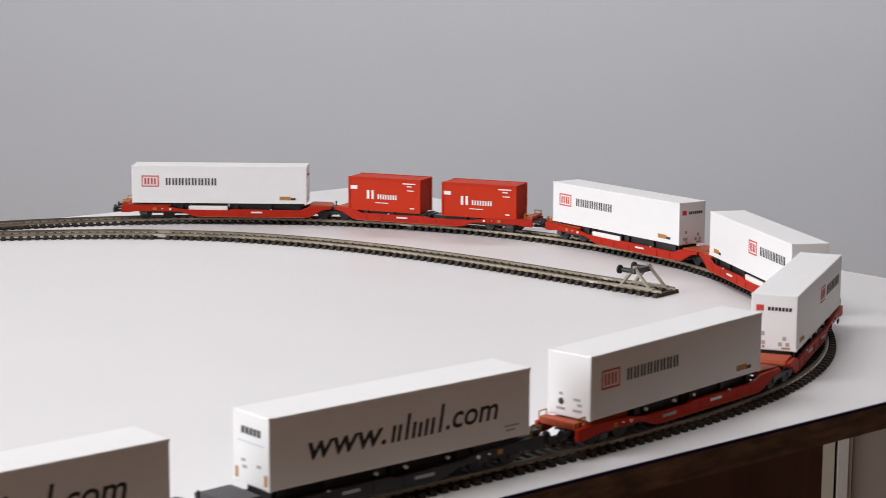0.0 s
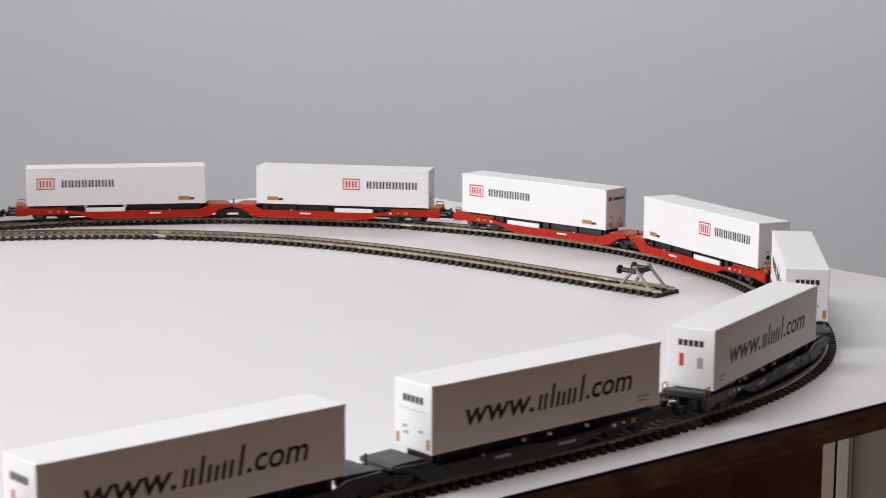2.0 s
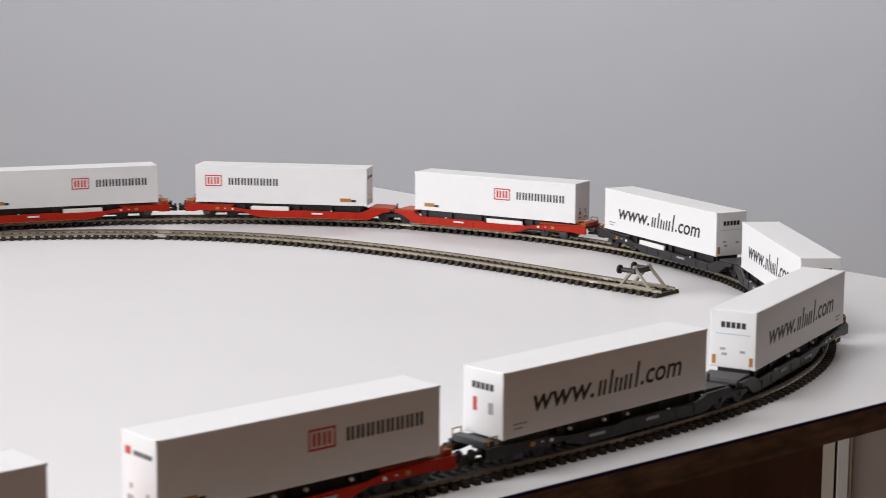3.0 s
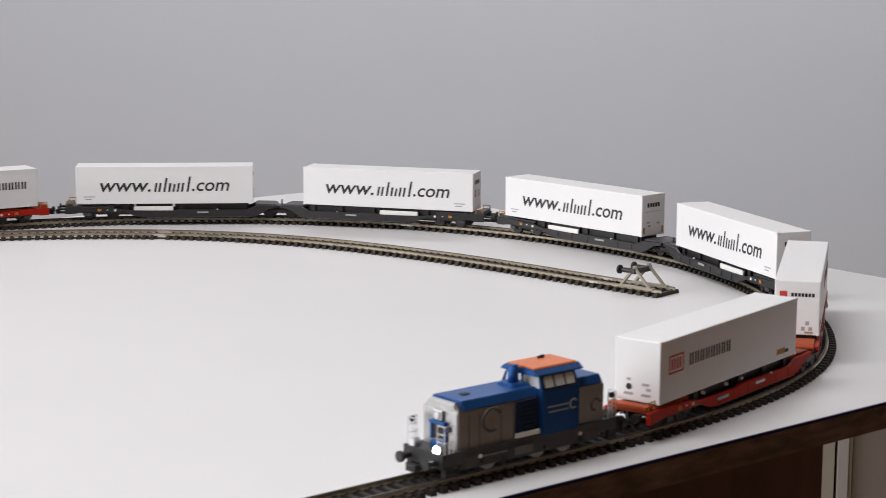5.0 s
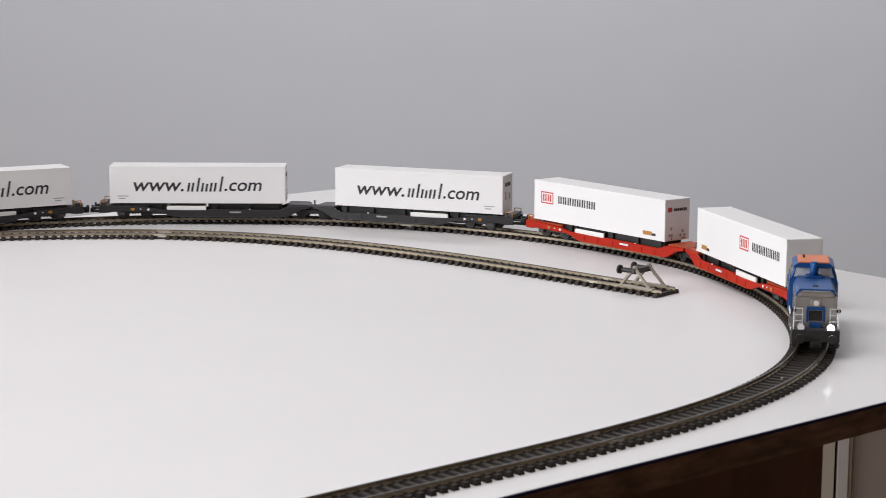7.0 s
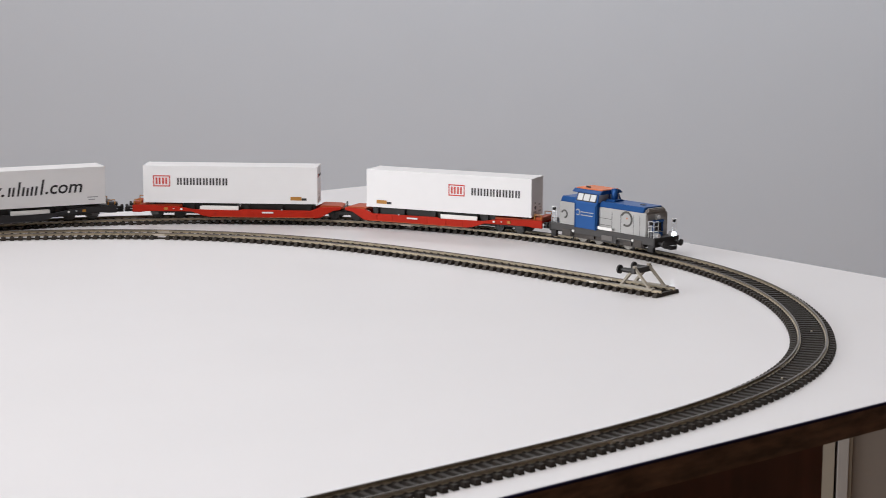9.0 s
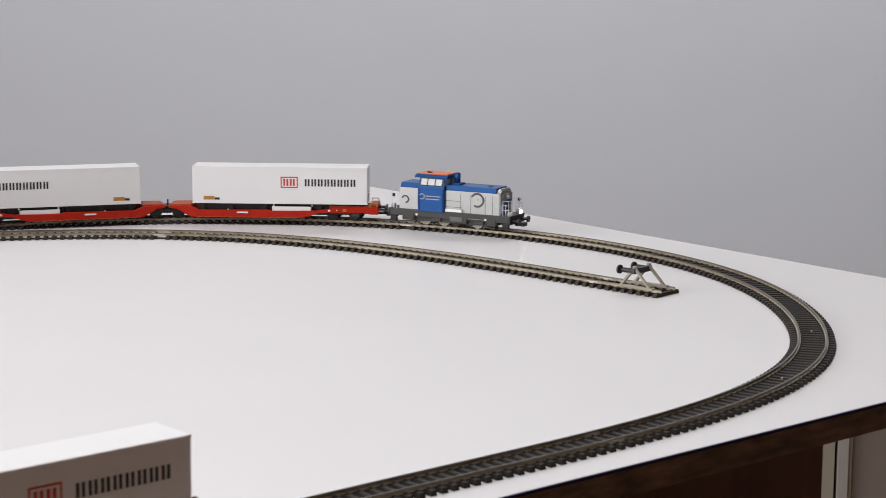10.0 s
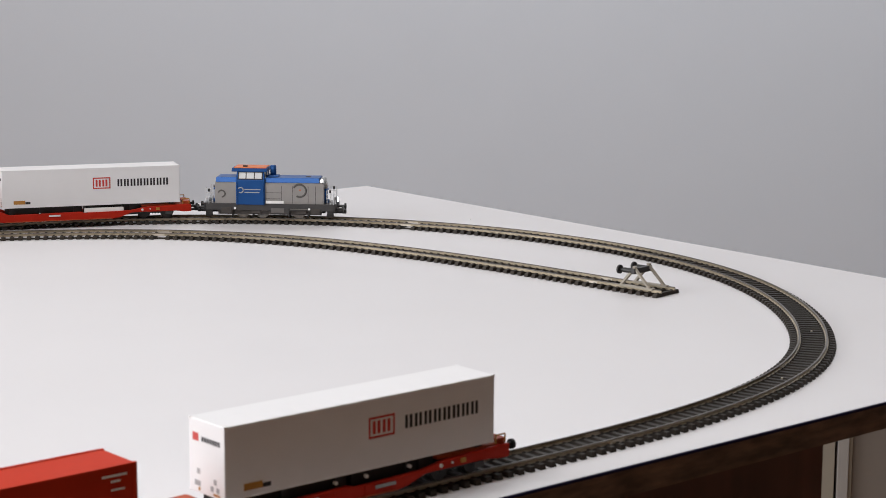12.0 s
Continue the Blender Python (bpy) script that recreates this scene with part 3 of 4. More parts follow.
def big_body(t, mat):
    b = boxes((-BOX_L / 2, BOX_L / 2, -BOX_W / 2, BOX_W / 2, 0.0, BOX_H), bevel=0.0007)
    part("body", b, mat, t)
    for x in (-BOX_L / 2, BOX_L / 2):
        for y in (-BOX_W / 2, BOX_W / 2):
            for z in (0.0, BOX_H):
                sx, sy, sz = (1 if x > 0 else -1), (1 if y > 0 else -1), (1 if z > 0 else -1)
                q = boxes((min(x - sx * 0.002, x + sx * 0.0001), max(x - sx * 0.002, x + sx * 0.0001), min(y - sy * 0.0018, y + sy * 0.0001), max(y - sy * 0.0018, y + sy * 0.0001), min(z - sz * 0.0014, z + sz * 0.0001), max(z - sz * 0.0014, z + sz * 0.0001)), bevel=0.0002)
                part("corner_casting", q, mat, t)
    for y in (-1, 1):
        yy = y * BOX_W / 2
        part("top_rail", boxes((-BOX_L / 2 + 0.0021, BOX_L / 2 - 0.0021, min(yy, yy + y * 0.00015), max(yy, yy + y * 0.00015), BOX_H - 0.0026, BOX_H - 0.0004)), mat, t)
        part("bottom_rail", boxes((-BOX_L / 2 + 0.0021, BOX_L / 2 - 0.0021, min(yy, yy + y * 0.00015), max(yy, yy + y * 0.00015), 0.0002, 0.0014)), mat, t)


def make_logo_container():
    t = thing("container", "white container with a red framed logo and black lettering", "container", "containers on the train")
    big_body(t, M_WHITE)
    for side in (-1, 1):
        lo, hi = (BOX_L / 2 - 0.078, BOX_L / 2 - 0.009)
        u0 = lo if side < 0 else -hi
        b = bmesh.new()
        ring_mark(b, u0, u0 + 0.0155, 0.0147, 0.0248, 0.0010, side)
        for k in (0.0024, 0.0083):
            for q in (0.0, 0.0028):
                mark(b, u0 + k + q, u0 + k + q + 0.0017, 0.0167, 0.0228, side)
        part("logo", b, M_LOGO, t, "red framed logo")
        b = bmesh.new()
        w = 0.047 / 8
        u = u0 + 0.0218
        for i in range(8):
            a = u + i * w
            for k in (0.0, 0.0027):
                mark(b, a + k, a + k + 0.0016, 0.0163, 0.0227, side)
        part("lettering", b, M_INK, t, "black lettering")
        b = bmesh.new()
        e0 = -BOX_L / 2 + 0.010
        ua = e0 if side < 0 else -e0 - 0.0145
        mark(b, ua, ua + 0.0100, 0.0034, 0.0066, side)
        part("label_plate", b, M_OCHRE, t, "small ochre label")
        b = bmesh.new()
        mark(b, ua + 0.0101, ua + 0.0145, 0.0034, 0.0054, side)
        part("label_plate", b, M_INK, t, "small black label")
    x = -BOX_L / 2
    b = bmesh.new()
    end_mark(b, x, 0.0062, 0.0108, 0.0236, 0.0272)
    part("logo", b, M_LOGO, t, "small red logo")
    b = bmesh.new()
    for i in range(7):
        end_mark(b, x, -0.0104 + i * 0.0021, -0.0088 + i * 0.0021, 0.0240, 0.0262)
    part("lettering", b, M_INK, t, "small black lettering")
    split_end_marks("label_plate", x, [(v - 0.0011, v + 0.0011, z - 0.0012, z + 0.0012) for v, z in ((0.006, 0.0045), (0.0085, 0.0045), (-0.004, 0.004), (-0.0085, 0.004), (-0.0065, 0.0075), (0.0065, 0.0100))], M_FAINT, t, "small grey label")
    split_end_marks("label_plate", x, [(-0.0100, -0.0050, 0.0012, 0.0022), (0.0052, 0.0066, 0.0012, 0.0028)], M_OCHRE, t, "small orange label")
    x = BOX_L / 2
    bm = bmesh.new()
    rod(bm, (x - 0.0002, -0.0050, 0.0078), (x + 0.0003, -0.0050, 0.0078), 0.0017, 14)
    part("round_port", bm, M_BLACK, t, "round black port")
    split_end_marks("label_plate", x, [(v - w, v + w, z - 0.0007, z + 0.0007) for v, z, w in ((0.0052, 0.0098, 0.0022), (0.0070, 0.0072, 0.0014), (0.0055, 0.0040, 0.0028), (-0.0052, 0.0118, 0.0012), (-0.0052, 0.0040, 0.0028))], M_FAINT, t, "small grey label")
    return t


def make_script_container():
    t = thing("container", "white container with a long dark handwritten web address", "container", "containers on the train")
    big_body(t, M_WHITE)
    for side in (-1, 1):
        part("lettering", words("www.", -0.0575, -0.0125, 0.0108, 0.0190, side), M_INK, t, "dark slanting lettering")
        part("lettering", words(".com", 0.0240, 0.0575, 0.0112, 0.0192, side), M_INK, t, "dark slanting lettering")
        for u, z in ((-0.0116, 0.0188), (-0.0080, 0.0188), (-0.0034, 0.0232), (0.0008, 0.0186), (0.0046, 0.0178), (0.0084, 0.0188), (0.0122, 0.0188), (0.0172, 0.0245)):
            b = bmesh.new()
            mark(b, u, u + 0.0019, 0.0108, z, side, None, 0.18)
            part("brand_mark", b, M_INK, t, "dark slanting brand bar")
        o = BOX_L / 2 - 0.017
        ua = o if side < 0 else -o - 0.010
        split_marks("label_plate", [(ua, ua + 0.0098, 0.0062, 0.0070), (ua + 0.001, ua + 0.0070, 0.0040, 0.0049)], M_FAINT, t, "small grey label", side)
    for x in (-BOX_L / 2, BOX_L / 2):
        inner = x < 0
        b = bmesh.new()
        for i in range(5):
            end_mark(b, x, -0.0075 + i * 0.0031, -0.0051 + i * 0.0031, 0.0234, 0.0268)
        part("logo", b, M_INK, t, "dark blue-black logo")
        if inner:
            b = bmesh.new()
            end_mark(b, x, -0.0105, 0.0105, 0.0196, 0.0201)
            part("stripe", b, M_PALEBLUE, t, "thin pale blue line")
            split_end_marks("label_plate", x, [(v - 0.0011, v + 0.0011, 0.0020, 0.0072) for v in (-0.0112, 0.0112)], M_OCHRE, t, "small orange label")
            split_end_marks("label_plate", x, [(v - 0.0016, v + 0.0016, z - 0.0007, z + 0.0007) for v, z in ((-0.006, 0.0100), (0.006, 0.0110), (0.005, 0.0080))], M_FAINT, t, "small grey label")
        else:
            b = bmesh.new()
            end_mark(b, x, -0.0068, -0.0042, 0.0120, 0.0190)
            part("label_plate", b, M_LOGO, t, "small red label")
            b = bmesh.new()
            end_mark(b, x, 0.0038, 0.0072, 0.0115, 0.0175)
            part("label_plate", b, M_FAINT, t, "small grey label")
    return t


RED_L, RED_W, RED_H = 0.0700, 0.0278, 0.0300


def make_red_container():
    t = thing("red_container", "short bright red container with white lettering", "container", "containers on the train")
    b = boxes((-RED_L / 2 + 0.0006, RED_L / 2 - 0.0006, -RED_W / 2 + 0.0006, RED_W / 2 - 0.0006, 0.0004, RED_H - 0.0004))
    part("body", b, M_REDBOX, t)
    for x in (-RED_L / 2, RED_L / 2):
        sx = 1 if x > 0 else -1
        for y in (-RED_W / 2, RED_W / 2):
            sy = 1 if y > 0 else -1
            part("corner_post", boxes((min(x, x - sx * 0.0018), max(x, x - sx * 0.0018), min(y, y - sy * 0.0018), max(y, y - sy * 0.0018), 0.0, RED_H), bevel=0.0003), M_REDBOX, t)
    for y in (-RED_W / 2, RED_W / 2):
        sy = 1 if y > 0 else -1
        for z0, z1 in ((0.0, 0.0016), (RED_H - 0.0016, RED_H)):
            part("rail", boxes((-RED_L / 2 + 0.0019, RED_L / 2 - 0.0019, min(y, y - sy * 0.0012), max(y, y - sy * 0.0012), z0, z1)), M_REDBOX, t)
    yy = RED_W / 2 - 0.0002
    for side in (-1, 1):
        b = bmesh.new()
        for u in (-0.0166, -0.0122):
            mark(b, u, u + 0.0022, 0.0107, 0.0184, side, yy)
        for i in range(4):
            u = -0.0062 + i * 0.0049
            for k in (0.0, 0.0024):
                mark(b, u + k, u + k + 0.0013, 0.0109, 0.0151, side, yy)
        part("lettering", b, M_SHOW, t, "white lettering")
        split_marks("label_plate", [(-0.0085, 0.0040, 0.0072, 0.0079), (0.0180, 0.0300, 0.0254, 0.0264), (0.0222, 0.0268, 0.0230, 0.0239), (0.0222, 0.0288, 0.0194, 0.0202), (0.0250, 0.0290, 0.0036, 0.0046)], M_SHOW, t, "small white print", side, yy)
        b = bmesh.new()
        mark(b, -0.0325, -0.0262, 0.0188, 0.0220, side, yy)
        part("logo", b, M_SHOW, t, "small white logo")
    for y in (-0.0085, -0.003, 0.003, 0.0085):
        part("locking_bar", rod(bmesh.new(), (-RED_L / 2 - 0.0002, y, 0.002), (-RED_L / 2 - 0.0002, y, RED_H - 0.002), 0.00035, 6), M_REDBOX, t)
    return t


def make_loco():
    t = thing("diesel_locomotive", "blue and grey model diesel shunter with an orange cab roof", "locomotive")
    part("main_frame", boxes((-0.0560, 0.0560, -0.0145, 0.0145, 0.0075, 0.0136), bevel=0.0004), M_UNDER, t, "dark grey frame")
    b = boxes((-0.047, 0.047, -0.0060, 0.0060, 0.0046, 0.0074), (-0.045, 0.045, -0.0124, -0.0112, 0.0036, 0.0074), (-0.045, 0.045, 0.0112, 0.0124, 0.0036, 0.0074))
    for x in (-0.041, -0.028, -0.006, 0.012, 0.036):
        box(b, x - 0.004, x + 0.004, -0.0138, 0.0138, 0.0048, 0.0074)
    part("underframe", b, M_CHASSIS, t, "dark underframe with boxes")

    def along(outline, x0, x1, bevel=0.0004):
        bm = bmesh.new()
        a = [bm.verts.new((x0, y, z)) for y, z in outline]
        c = [bm.verts.new((x1, y, z)) for y, z in outline]
        fs = [bm.faces.new(a), bm.faces.new(c[::-1])]
        for i in range(len(a)):
            j = (i + 1) % len(a)
            fs.append(bm.faces.new((a[j], a[i], c[i], c[j])))
        bmesh.ops.recalc_face_normals(bm, faces=fs)
        bmesh.ops.bevel(bm, geom=list(bm.edges), offset=bevel, segments=2, affect="EDGES")
        return bm

    low = [(-0.0130, 0.0108), (0.0130, 0.0108), (0.0130, 0.0326), (-0.0130, 0.0326)]
    top = [(-0.0131, 0.0327), (0.0131, 0.0327), (0.0104, 0.0370), (-0.0104, 0.0370)]
    part("long_hood", along(low, -0.0470, 0.0040, 0.0007), M_SILVER, t, "light grey long engine hood")
    part("long_hood_top", along(top, -0.0430, 0.0040), M_BLUE, t, "blue hood top")
    part("nose", along([(-0.0124, 0.0322), (0.0124, 0.0322), (0.0096, 0.0362), (-0.0096, 0.0362)], -0.0466, -0.0431, 0.0009), M_SILVER, t, "light grey sloping nose")
    part("short_hood", along(low, 0.0290, 0.0478), M_SILVER, t, "light grey short hood")
    part("short_hood_top", along(top, 0.0290, 0.0470), M_BLUE, t, "blue hood top")
    def lean_in(bm):
        for v in bm.verts:
            if v.co.z > 0.0345:
                v.co.y *= 1 - 24 * (v.co.z - 0.0345)
        return bm

    part("cab", lean_in(along([(-0.0154, 0.0128), (0.0154, 0.0128), (0.0154, 0.0345), (0.0154, 0.0358), (-0.0154, 0.0358), (-0.0154, 0.0345)], 0.0040, 0.0290, 0.0004)), M_BLUE, t, "blue cab")
    # the glazed upper cab: corner posts, a bulkhead and glass all round
    posts = bmesh.new()
    for x in (0.0047, 0.0283):
        for y in (-0.0144, 0.0144):
            rod(posts, (x, y, 0.0356), (x + (0.001 if x < 0.01 else -0.001), y, 0.0428), 0.0010, 6)
    for x in (0.0125, 0.0205):
        for y in (-0.0144, 0.0144):
            rod(posts, (x, y, 0.0356), (x, y, 0.0428), 0.0006, 6)
    for x in (0.0047, 0.0283):
        rod(posts, (x, 0, 0.0368), (x, 0, 0.0428), 0.0007, 6)
    part("window_post", lean_in(posts), M_BLUE, t, "blue window posts")
    for y in (-1, 1):
        def skin(a, b, lo, hi, c, d):
            return lean_in(boxes((a, b, min(y * lo, y * hi), max(y * lo, y * hi), c, d)))
        for a, b in ((0.0066, 0.0126), (0.0134, 0.0198), (0.0206, 0.0264)):
            part("window_pane", skin(a, b, 0.0149, 0.0154, 0.0364, 0.0418), M_GLASS, t, "cab window glass whitened for the brightness behind")
        for a, b, c, d in ((0.0058, 0.0272, 0.0357, 0.0364), (0.0058, 0.0272, 0.0418, 0.0425), (0.0058, 0.0066, 0.0364, 0.0418), (0.0264, 0.0272, 0.0364, 0.0418), (0.0126, 0.0134, 0.0364, 0.0418), (0.0198, 0.0206, 0.0364, 0.0418)):
            part("window_frame", skin(a, b, 0.0147, 0.0157, c, d), M_BLACK, t, "black window frame")
    for x in (0.0050, 0.0280):
        part("window_pane", lean_in(boxes((x - 0.0002, x + 0.0002, -0.0146, 0.0146, 0.0359, 0.0427))), M_GLASS, t, "cab window glass")
    part("control_desk", boxes((0.0130, 0.0200, -0.0100, 0.0100, 0.0368, 0.0392)), M_DARK, t)
    roof = [(-0.0136, 0.0424), (0.0136, 0.0424), (0.0136, 0.0430), (0.0104, 0.0454), (-0.0104, 0.0454), (-0.0136, 0.0430)]
    part("cab_roof", along(roof, 0.0020, 0.0330, 0.0003), M_BLUE, t, "blue roof with overhang")
    part("roof_panel", along([(-0.0106, 0.0453), (0.0106, 0.0453), (0.0098, 0.0461), (-0.0098, 0.0461)], 0.0032, 0.0315, 0.0003), M_ROOF, t, "orange roof panel")
    stack = rod(bmesh.new(), (-0.0014, 0, 0.0368), (-0.0014, 0, 0.0464), 0.0027, 16)
    rod(stack, (-0.0014, 0, 0.0464), (-0.0014, 0, 0.0472), 0.0027, 16, 0.0021)
    part("exhaust", stack, M_BLUE, t, "round blue exhaust stack", True)
    part("exhaust_base", along([(-0.0062, 0.0368), (0.0062, 0.0368), (0.0048, 0.0384), (-0.0048, 0.0384)], -0.0066, 0.0036), M_BLUE, t)
    part("hood_vent", along([(-0.0020, 0.0369), (0.0020, 0.0369), (0.0018, 0.0375), (-0.0018, 0.0375)], -0.0345, -0.0300, 0.0002), M_DARK, t, "small dark hood vent")
    # the radiator beside the cab, on one side only
    part("radiator_frame", boxes((-0.0112, 0.0036, -0.0136, -0.0130, 0.0150, 0.0320), bevel=0.0002), M_GRILLE, t, "dark blue radiator frame")
    for i in range(7):
        z = 0.0163 + i * 0.0022
        part("radiator_slat", boxes((-0.0104, 0.0028, -0.0140, -0.0137, z, z + 0.0013)), M_GRILLE, t)
    horn = bmesh.new()
    rod(horn, (0.020, 0.006, 0.0466), (0.024, 0.006, 0.0469), 0.0008, 8)
    part("horn", horn, M_DARK, t)
    flat = Matrix.Rotation(math.pi / 2, 3, "X")
    for y in (-1, 1):
        b = torus(bmesh.new(), (-0.0260, y * 0.0130, 0.0258), flat, 0.0056, 0.0009, 24, 6, 0.5, 5.2)
        part("ring_emblem", b, M_EMBLEM, t, "dark grey ring emblem")
        b = bmesh.new()
        rod(b, (-0.0265, y * 0.0128, 0.0264), (-0.0265, y * 0.0133, 0.0264), 0.0007, 10)
        part("dot_emblem", b, M_ROOF, t, "small orange dot")
        b = torus(bmesh.new(), (0.0420, y * 0.0130, 0.0222), flat, 0.0030, 0.0007, 18, 6, 0.3, 4.6)
        part("ring_emblem", b, M_EMBLEM, t, "dark grey ring emblem")
        b = torus(bmesh.new(), (0.0248, y * 0.0154, 0.0260), flat, 0.0023, 0.0005, 16, 6, 0.6, 5.4)
        part("ring_emblem", b, M_FAINT, t, "pale ring emblem")
        b = bmesh.new()
        for z, x0 in ((0.0262, 0.0075), (0.0236, 0.0085)):
            box(b, x0, 0.0215, y * 0.0154 - 0.0001, y * 0.0154 + 0.0001, z, z + 0.0008)
        part("lettering", b, M_FAINT, t, "small pale lettering bars")
        for a, c, mat_ in ((-0.0440, -0.0360, M_CHASSIS), (-0.0170, -0.0030, M_UNDER), (0.0330, 0.0420, M_CHASSIS)):
            part("equipment_box", boxes((a, c, min(y * 0.0139, y * 0.0149), max(y * 0.0139, y * 0.0149), 0.0044, 0.0100), bevel=0.0003), mat_, t, "grey equipment box")
        part("battery_box", boxes((-0.0130, -0.0015, min(y * 0.0150, y * 0.0154), max(y * 0.0150, y * 0.0154), 0.0058, 0.0100), bevel=0.0002), M_BATTERY, t, "grey battery box")
        part("air_pipe", rod(bmesh.new(), (-0.0330, y * 0.0150, 0.0092), (-0.0180, y * 0.0150, 0.0092), 0.0004, 6), M_STEEL, t, "thin pale pipe")
        for x in (-0.0345, 0.0300):
            part("filler_cap", rod(bmesh.new(), (x, y * 0.0144, 0.0094), (x, y * 0.0153, 0.0094), 0.0010, 10), M_SHOW, t, "small white filler cap")
        for x in (-0.0330, -0.0165, 0.0152, 0.0330):
            part("brake_gear", rod(bmesh.new(), (x, y * 0.0118, 0.0012), (x - 0.002, y * 0.0118, 0.0066), 0.0008, 6), M_DARK, t)
        for x in (0.0052, 0.0278):
            part("cab_grab_rail", rod(bmesh.new(), (x, y * 0.0158, 0.0125), (x, y * 0.0158, 0.0330), 0.0003, 6), M_BLUE, t, "thin blue grab rail")
        part("step_board", boxes((-0.0125, 0.0030, min(y * 0.0146, y * 0.0152), max(y * 0.0146, y * 0.0152), 0.0142, 0.0166)), M_SHOW, t, "white sill board")
        b = bmesh.new()
        for x in (-0.0105, -0.0200, -0.0335, -0.0400):
            box(b, x - 0.00015, x + 0.00015, y * 0.0130 - 0.0001, y * 0.0130 + 0.0001, 0.0112, 0.0300)
        for z in (0.0180, 0.0235):
            box(b, -0.0100, 0.0035, y * 0.0130 - 0.0001, y * 0.0130 + 0.0001, z, z + 0.0003)
        part("door_seam", b, M_DARK, t)
        for x in (0.0500, -0.0555):
            rails = bmesh.new()
            for xx in (x, x + 0.0028, x + 0.0055):
                rod(rails, (xx, y * 0.0138, 0.0108), (xx, y * 0.0138, 0.0270), 0.00023, 6)
            end = x + (0.0055 if x > 0 else 0.0)
            for z in (0.0270, 0.0190, 0.0230):
                rod(rails, (end, y * 0.0138, z), (end, y * 0.0085, z), 0.00023, 6)
            rod(rails, (end, y * 0.0085, 0.0108), (end, y * 0.0085, 0.0270), 0.00023, 6)
            for z in (0.0270, 0.0190, 0.0230):
                rod(rails, (x, y * 0.0138, z), (x + 0.0055, y * 0.0138, z), 0.00023, 6)
            part("hand_rail", rails, M_LENS, t, "thin white handrail")
            part("marker_lamp", rod(bmesh.new(), (x + 0.0020, y * 0.0138, 0.0255), (x + 0.0035, y * 0.0138, 0.0255), 0.0015, 10), M_DARK, t, "small dark marker lamp")
            b = bmesh.new()
            box(b, x, x + 0.0055, y * 0.0130 - 0.0014, y * 0.0130 + 0.0014, 0.0020, 0.0074)
            box(b, x - 0.0002, x + 0.0057, y * 0.0138 - 0.0014, y * 0.0138 + 0.0014, 0.0034, 0.0040)
            part("steps", b, M_DARK, t, "dark entry steps")
    for x in (-0.0250, 0.0065, 0.0240):
        w = bmesh.new()
        for y in (-0.0082, 0.0082):
            rod(w, (x, y - 0.0014, 0.0055), (x, y + 0.0014, 0.0055), 0.0055, 24)
            rod(w, (x, y - 0.0026, 0.0055), (x, y + 0.0026, 0.0055), 0.0018, 12)
        rod(w, (x, -0.0082, 0.0055), (x, 0.0082, 0.0055), 0.0012, 6)
        part("wheelset", w, M_STEEL, t, "steel wheelset")
    for s in (-1, 1):
        xe = s * 0.0560
        part("buffer_beam", boxes((min(xe, xe + s * 0.0014), max(xe, xe + s * 0.0014), -0.0148, 0.0148, 0.0062, 0.0137), bevel=0.0003), M_DARK, t, "dark buffer beam")
        for y in (-0.0098, 0.0098):
            b = bmesh.new()
            rod(b, (xe + s * 0.0014, y, 0.0092), (xe + s * 0.0064, y, 0.0092), 0.0013, 10)
            rod(b, (xe + s * 0.0064, y, 0.0092), (xe + s * 0.0080, y, 0.0092), 0.0028, 14)
            part("buffer", b, M_BLACK, t, "round black buffer")
        part("coupling", boxes((min(xe, xe + s * 0.0090), max(xe, xe + s * 0.0090), -0.0020, 0.0020, 0.0042, 0.0062), (min(xe + s * 0.006, xe + s * 0.0090), max(xe + s * 0.006, xe + s * 0.0090), -0.0034, 0.0034, 0.0042, 0.0076)), M_BLACK, t, "black plastic coupling")
        front = s * (0.0478 if s > 0 else 0.0470)
        part("lamp_block", boxes((min(front, front + s * 0.0030), max(front, front + s * 0.0030), -0.0040, 0.0040, 0.0110, 0.0165), bevel=0.0004), M_BLUE, t, "blue box on the nose")
        part("grille", boxes((min(front, front + s * 0.0007), max(front, front + s * 0.0007), -0.0042, 0.0042, 0.0176, 0.0240), bevel=0.0002), M_CHASSIS, t, "grey nose grille")
        for y in (-0.0052, 0.0052):
            part("grille_frame", boxes((min(front, front + s * 0.0014), max(front, front + s * 0.0014), y - 0.0008, y + 0.0008, 0.0168, 0.0246), bevel=0.0002), M_BLUE, t, "blue grille side")
        for i in range(5):
            part("grille_slat", boxes((min(front + s * 0.0008, front + s * 0.0011), max(front + s * 0.0008, front + s * 0.0011), -0.0040, 0.0040, 0.0181 + i * 0.0012, 0.0187 + i * 0.0012)), M_DARK, t)
        part("lamp_hood", boxes((min(front, front + s * 0.0024), max(front, front + s * 0.0024), -0.0058, 0.0058, 0.0248, 0.0266), bevel=0.0003), M_BLUE, t, "blue ledge under the top lamp")
        part("lamp_bracket", boxes((min(front, front + s * 0.0016), max(front, front + s * 0.0016), -0.0032, 0.0032, 0.0267, 0.0318), bevel=0.0004), M_SILVER, t, "light grey lamp bracket")
        b = bmesh.new()
        rod(b, (front + s * 0.0015, 0.0, 0.0292), (front + s * 0.0024, 0.0, 0.0292), 0.0017, 12)
        part("headlight", b, M_LENS, t, "small top lamp")
